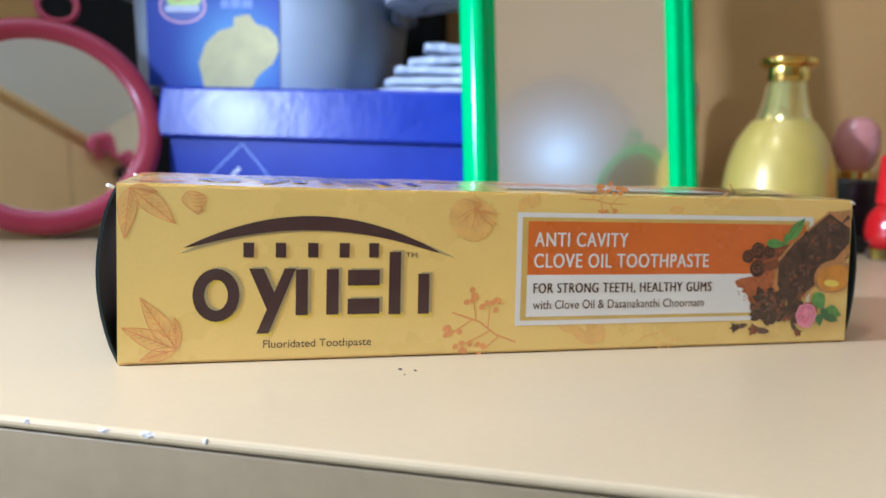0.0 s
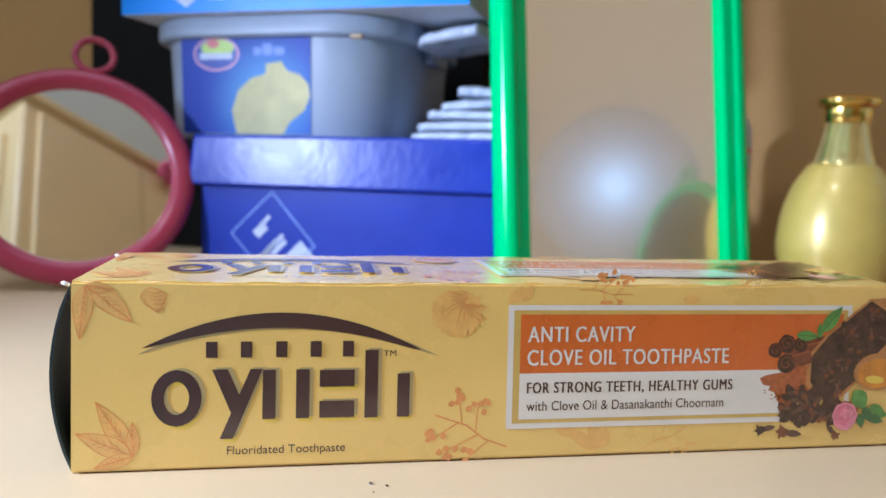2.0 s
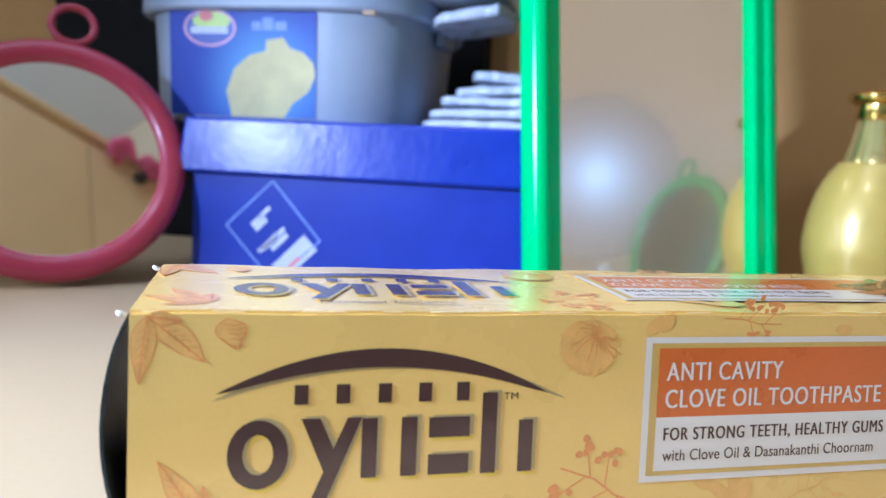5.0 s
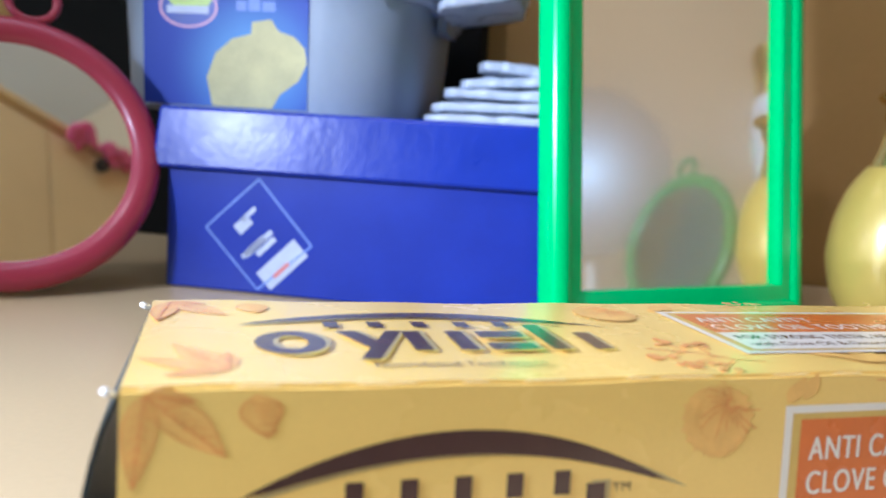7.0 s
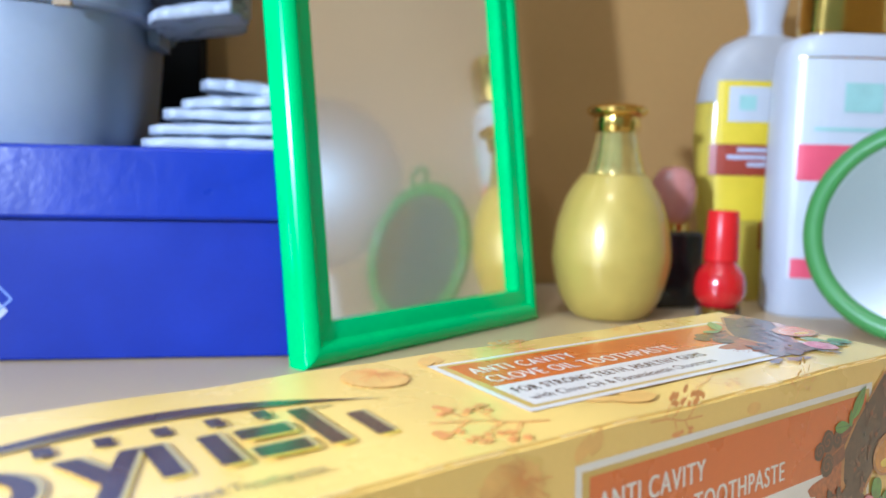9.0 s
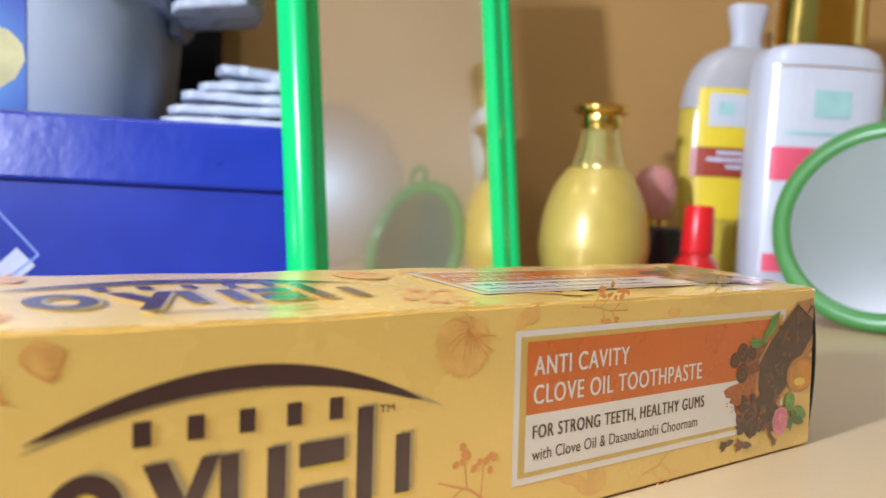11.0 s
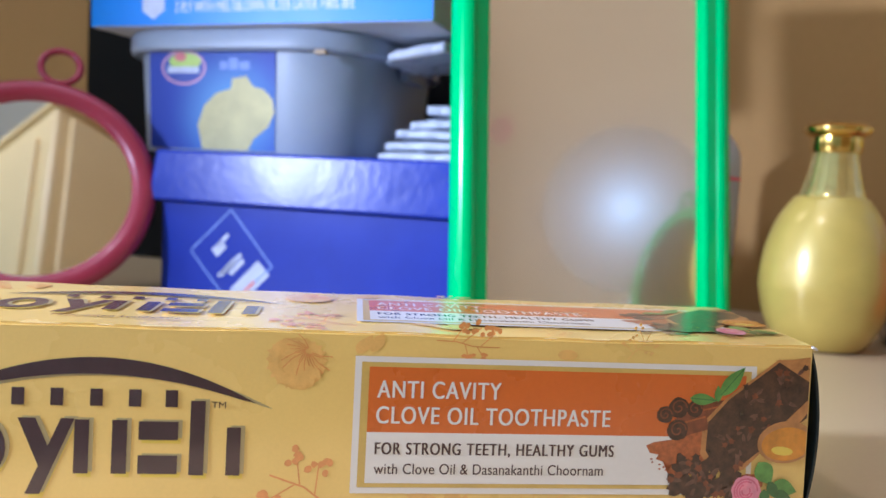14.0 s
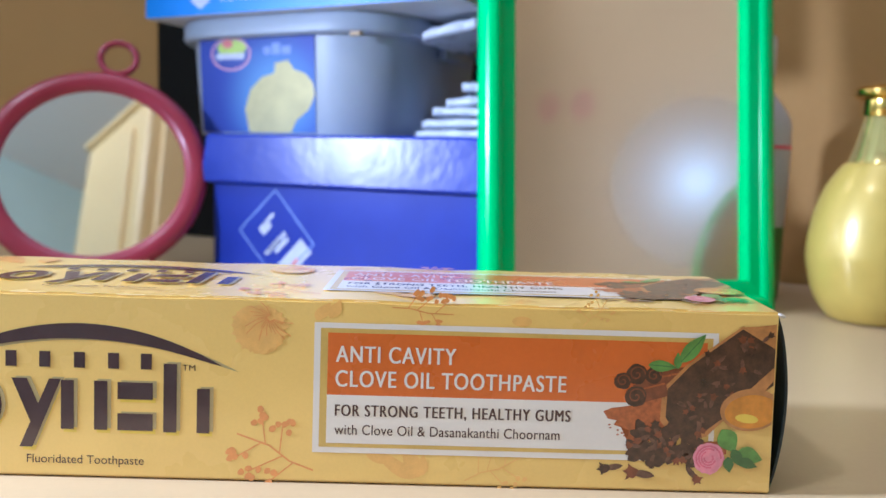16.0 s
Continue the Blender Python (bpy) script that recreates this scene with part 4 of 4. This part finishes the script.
part("cap", lathe([(0, 0.0500)] + smooth_profile([(0.0070, 0.0500), (0.0115, 0.0560), (0.0142, 0.0655), (0.0130, 0.0755), (0.0080, 0.0828), (0, 0.0845)], 5), 36, sy=0.75), PINK_GLOSS, blk, "dusty pink oval cap", smooth=60)

# ---- the red nail polish ----
pol = thing("nail_polish_bottle", pose(0.392, 0.188, 0), "round bottle of bright red nail polish with a red cap", "bottle")
part("glass_foot", lathe([(0, 0.0), (0.0105, 0.0), (0.0118, 0.0012), (0.0122, 0.0070), (0, 0.0072)], 40), CLEAR, pol, "clear glass foot", smooth=50)
part("body", lathe([(0, 0.0065)] + smooth_profile([(0.0095, 0.0065), (0.0132, 0.0120), (0.0140, 0.0180), (0.0125, 0.0255), (0.0085, 0.0315), (0.0078, 0.0330)], 5) + [(0, 0.0331)], 48), RED_VARNISH, pol, smooth=60)
part("cap", lathe([(0, 0.0325), (0.0092, 0.0326), (0.0094, 0.0335), (0.0084, 0.0590), (0.0078, 0.0603), (0, 0.0606)], 40), RED_CAP, pol, "tall red cap", smooth=35)


def outline(w, d, n=40, p=2.6):
    """A rounded oval section."""
    return [(w / 2 * math.copysign(abs(math.cos(a)) ** (2 / p), math.cos(a)), d / 2 * math.copysign(abs(math.sin(a)) ** (2 / p), math.sin(a))) for a in (2 * math.pi * k / n for k in range(n))]


def wrap(w, d, x0, x1, z0, z1, p=2.6, lift=0.0003, n=12):
    """A label that follows the front of an oval bottle, between two shares of its width."""
    bm = bmesh.new()
    a0, a1 = math.pi + math.acos(-max(-1, min(1, x0))) , math.pi + math.acos(-max(-1, min(1, x1)))
    rows = []
    for z in (z0, z1):
        ww, dd = (w(z), d(z)) if callable(w) else (w, d)
        row = []
        for k in range(n + 1):
            a = a0 + (a1 - a0) * k / n
            x, y = math.copysign(abs(math.cos(a)) ** (2 / p), math.cos(a)), math.copysign(abs(math.sin(a)) ** (2 / p), math.sin(a))
            row.append(bm.verts.new((x * (ww / 2 + lift), y * (dd / 2 + lift), z)))
        rows.append(row)
    for k in range(n):
        bm.faces.new((rows[0][k], rows[0][k + 1], rows[1][k + 1], rows[1][k]))
    return bm


# ---- the yellow shampoo bottle ----
sham = thing("shampoo_bottle", pose(0.474, 0.223, 0, 0, 0, -28), "translucent yellow shampoo bottle with a white flip cap", "bottle")
sections = [(0.060, 0.028, 0.0), (0.064, 0.031, 0.003), (0.070, 0.034, 0.03), (0.081, 0.037, 0.07), (0.086, 0.038, 0.10), (0.084, 0.037, 0.125)]
part("body", loft([(outline(w, d), z) for w, d, z in sections]), YELLOW_GEL, sham, smooth=50)
part("shoulder", loft([(outline(w, d), z) for w, d, z in ((0.084, 0.037, 0.1255), (0.080, 0.036, 0.140), (0.070, 0.034, 0.153), (0.054, 0.030, 0.162), (0.034, 0.024, 0.167))]), CLOUDY, sham, "cloudy clear shoulder", smooth=50)
part("flip_cap", loft([(outline(0.022, 0.018), 0.1665), (outline(0.019, 0.016), 0.175), (outline(0.027, 0.020), 0.194), (outline(0.025, 0.018), 0.196)]), LOTION, sham, "white flip cap", smooth=40)
part("yellow_label", wrap(0.0850, 0.0374, -0.80, 0.80, 0.0995, 0.138, lift=0.0006), YELLOW_LABEL, sham, "bright yellow label")
part("label_square", wrap(0.0850, 0.0374, -0.62, -0.05, 0.113, 0.1345, lift=0.0010), LOTION_LABEL, sham)
part("label_mark", wrap(0.0850, 0.0374, -0.46, -0.22, 0.120, 0.1290, lift=0.0013), TEAL_PRINT, sham)
part("maroon_band", wrap(0.0858, 0.0380, -0.86, 0.86, 0.0800, 0.0990, lift=0.0006), MAROON, sham, "maroon band")
for k, (a, b) in enumerate(((-0.45, 0.5), (-0.6, 0.55), (-0.3, 0.4))):
    part("print_bar", wrap(0.0858, 0.0380, a, b, 0.0945 - k * 0.0045, 0.0970 - k * 0.0045, lift=0.0010), PRINT_PALE, sham)
part("label_field", wrap(lambda z: 0.081 + (z - 0.07) * 0.16, lambda z: 0.037 + (z - 0.07) * 0.03, -0.80, 0.10, 0.052, 0.0795, lift=0.0010), YELLOW_LABEL, sham)
for k in range(7):
    part("pale_swoosh", wrap(lambda z: 0.068 + (z - 0.02) * 0.26, lambda z: 0.0335 + (z - 0.02) * 0.07, 0.02 + 0.10 * k, 0.80, 0.022 + 0.009 * k, 0.0308 + 0.009 * k, lift=0.0016), PALE_YELLOW, sham)
part("amber_print", wrap(lambda z: 0.070 + (z - 0.03) * 0.27, lambda z: 0.034 + (z - 0.03) * 0.08, -0.1, 0.55, 0.034, 0.0520, lift=0.0012), AMBER, sham)

# ---- the white lotion bottle ----
lot = thing("lotion_bottle", pose(0.466, 0.166, 0, 0, 0, -32), "white plastic lotion bottle with a broad gold cap", "bottle")
part("body", loft([(outline(w, d, p=3.2), z) for w, d, z in ((0.072, 0.036, 0.0), (0.076, 0.040, 0.003), (0.078, 0.042, 0.05), (0.078, 0.042, 0.13), (0.076, 0.041, 0.148), (0.070, 0.038, 0.156), (0.056, 0.032, 0.1595))]), LOTION, lot, smooth=45)
part("cap", loft([(outline(0.053, 0.033, p=2.8), 0.1600), (outline(0.054, 0.034, p=2.8), 0.1615), (outline(0.052, 0.033, p=2.8), 0.188), (outline(0.054, 0.034, p=2.8), 0.1895), (outline(0.052, 0.032, p=2.8), 0.196), (outline(0.046, 0.027, p=2.8), 0.1975)]), GOLD, lot, "broad gold cap", smooth=40)
part("paper_label", wrap(0.078, 0.042, -0.80, 0.80, 0.022, 0.146, p=3.2, lift=0.0004), LOTION_LABEL, lot)
part("gold_line", wrap(0.078, 0.042, -0.80, 0.80, 0.1452, 0.1460, p=3.2, lift=0.0008), GOLD, lot)
part("coral_band", wrap(0.078, 0.042, -0.74, 0.70, 0.078, 0.098, p=3.2, lift=0.0008), CORAL, lot, "coral red band")
part("coral_band", wrap(0.078, 0.042, -0.74, 0.70, 0.023, 0.034, p=3.2, lift=0.0008), CORAL, lot, "coral red band")
part("emblem", wrap(0.078, 0.042, -0.12, 0.14, 0.116, 0.132, p=3.2, lift=0.0008), TEAL_PRINT, lot)
part("print_bar", wrap(0.078, 0.042, -0.5, 0.5, 0.1055, 0.1075, p=3.2, lift=0.0008), TEAL_PRINT, lot)

# ---- the tube behind the green mirror ----
tube = thing("lotion_bottle", pose(0.301, 0.290, 0), "slim white plastic bottle with a red line and green base", "bottle")
part("base", lathe([(0, 0), (0.0185, 0), (0.0195, 0.002), (0.0195, 0.042), (0, 0.0421)], 40), SAGE, tube, "green lower part", smooth=40)
part("body", lathe([(0, 0.0421)] + [(0.0195, 0.0422)] + smooth_profile([(0.0200, 0.060), (0.0200, 0.092), (0.0185, 0.104), (0.0120, 0.114), (0.0085, 0.119), (0.0080, 0.128)], 4) + [(0, 0.1281)], 40), LOTION, tube, smooth=60)
part("cap", lathe([(0, 0.1275), (0.0090, 0.1276), (0.0088, 0.148), (0.0075, 0.150), (0, 0.1501)], 32), LOTION, tube, smooth=40)
part("red_line", lathe([(0.0200, 0.0860), (0.0204, 0.0861), (0.0204, 0.0880), (0.0200, 0.0881)], 40), CORAL, tube, smooth=50)

# ---- the round green mirror ----
rnd = thing("hand_mirror", pose(0.4245, 0.0955, 0.0562) @ pose(0, 0, 0, 0, 0, 195 + 90 - 360) @ pose(0, 0, 0, -16), "round dull-green plastic mirror leaning on the white bottle", "mirror")
part("frame", torus(0.0525, 0.0052, 72, 14, flat=0.8), SAGE, rnd, smooth=180)
part("glass", disc(0.0490, 0.0015, at=(0, -0.0010, 0)), GLASS_DIM, rnd, "silvered mirror glass")
part("backing", disc(0.0505, 0.002, at=(0, 0.0012, 0)), SAGE, rnd)
part("hanging_ring", torus(0.0082, 0.0020, 32, 10, at=(0, 0, 0.0625)), SAGE, rnd, smooth=180)

# ---- added glowing disc, out of view, for the soft glow in the green mirror ----
glow = thing("table_lamp", room(0.622, 0.145, 0, -104), "added bluish glowing disc on a stand, for the mirror glow", "lamp")
part("base", lathe([(0, 0.0), (0.040, 0.0), (0.042, 0.003), (0.040, 0.010), (0.012, 0.014), (0, 0.0145)], 40), WHITE_STAND, glow, smooth=40)
part("stem", lathe([(0.006, 0.013), (0.006, 0.068)], 20, at=(0, 0.010, 0)), WHITE_STAND, glow, smooth=40)
diffuser = part("diffuser", disc(0.100, 0.006, 64), GLOW_FADE, glow, "glowing disc, fading towards its rim")
diffuser.location = (0, 0, 0.176)
part("back_shell", disc(0.100, 0.012, 64, at=(0, 0.0065, 0.176)), WHITE_STAND, glow, smooth=40)

# ---- across the room, as the mirrors show it ----
ward = thing("wardrobe", room(0.45, -0.82, -0.75, 0), "tall yellow laminate wardrobe across the room", "wardrobe")
part("body", block(0.0, 1.12, -0.30, 0.0, 0.0, 2.13, 0.01), WARDROBE, ward)
for x0, x1 in ((0.035, 0.345), (0.352, 0.73), (0.737, 1.10)):
    part("door", block(x0, x1, 0.001, 0.018, 0.08, 2.10, 0.004), WARDROBE, ward)
part("side_strip", block(-0.012, -0.0005, -0.22, -0.06, 0.1, 2.05, 0.004), WARDROBE, ward)
part("cornice", block(-0.012, 1.13, -0.305, 0.024, 2.131, 2.150, 0.004), WARDROBE, ward)

# a pink garland on the wardrobe's upper edge, and pink paper flowers on the wall
def petals(bm, c, r, rng, n=9):
    for k in range(n):
        d = Vector((rng.uniform(-1, 1), rng.uniform(-0.4, 0.8), rng.uniform(-1, 1))) * r * 0.8
        bmesh.ops.create_icosphere(bm, subdivisions=2, radius=r * rng.uniform(0.35, 0.6), matrix=Matrix.LocRotScale(Vector(c) + d, Euler((rng.random() * 3, rng.random() * 3, 0)), (1, 0.5, 1)))
    return bm


rng = random.Random(12)
gar = thing("garland", room(0.87, -0.80, 1.345), "bright pink cloth flower garland hanging on the wardrobe", "garland")
for k in range(5):
    part("flower", petals(bmesh.new(), (0.05 * k, 0.025, 0.012 * math.sin(k * 2.2) + 0.01), 0.035, rng), PINK_CLOTH, gar, smooth=180)
bm = bmesh.new()
bmesh.ops.create_icosphere(bm, subdivisions=3, radius=0.02, matrix=Matrix.Translation((0.075, 0.03, -0.055)))
part("bead", bm, DARK_MATT, gar, "dark round bead", smooth=180)
for v, z in ((-0.55, 0.685), (-0.66, 0.70)):
    fl = thing("paper_flower", room(1.697, v, z, 90), "pink paper flower stuck on the pale wall", "decoration", group="paper flowers on the wall")
    for k in range(6):
        part("petal", disc(0.015, 0.003, 16, 1.0, at=(0.022 * math.cos(k * 1.047), 0, 0.026 * math.sin(k * 1.047))), PINK_PAPER, fl)
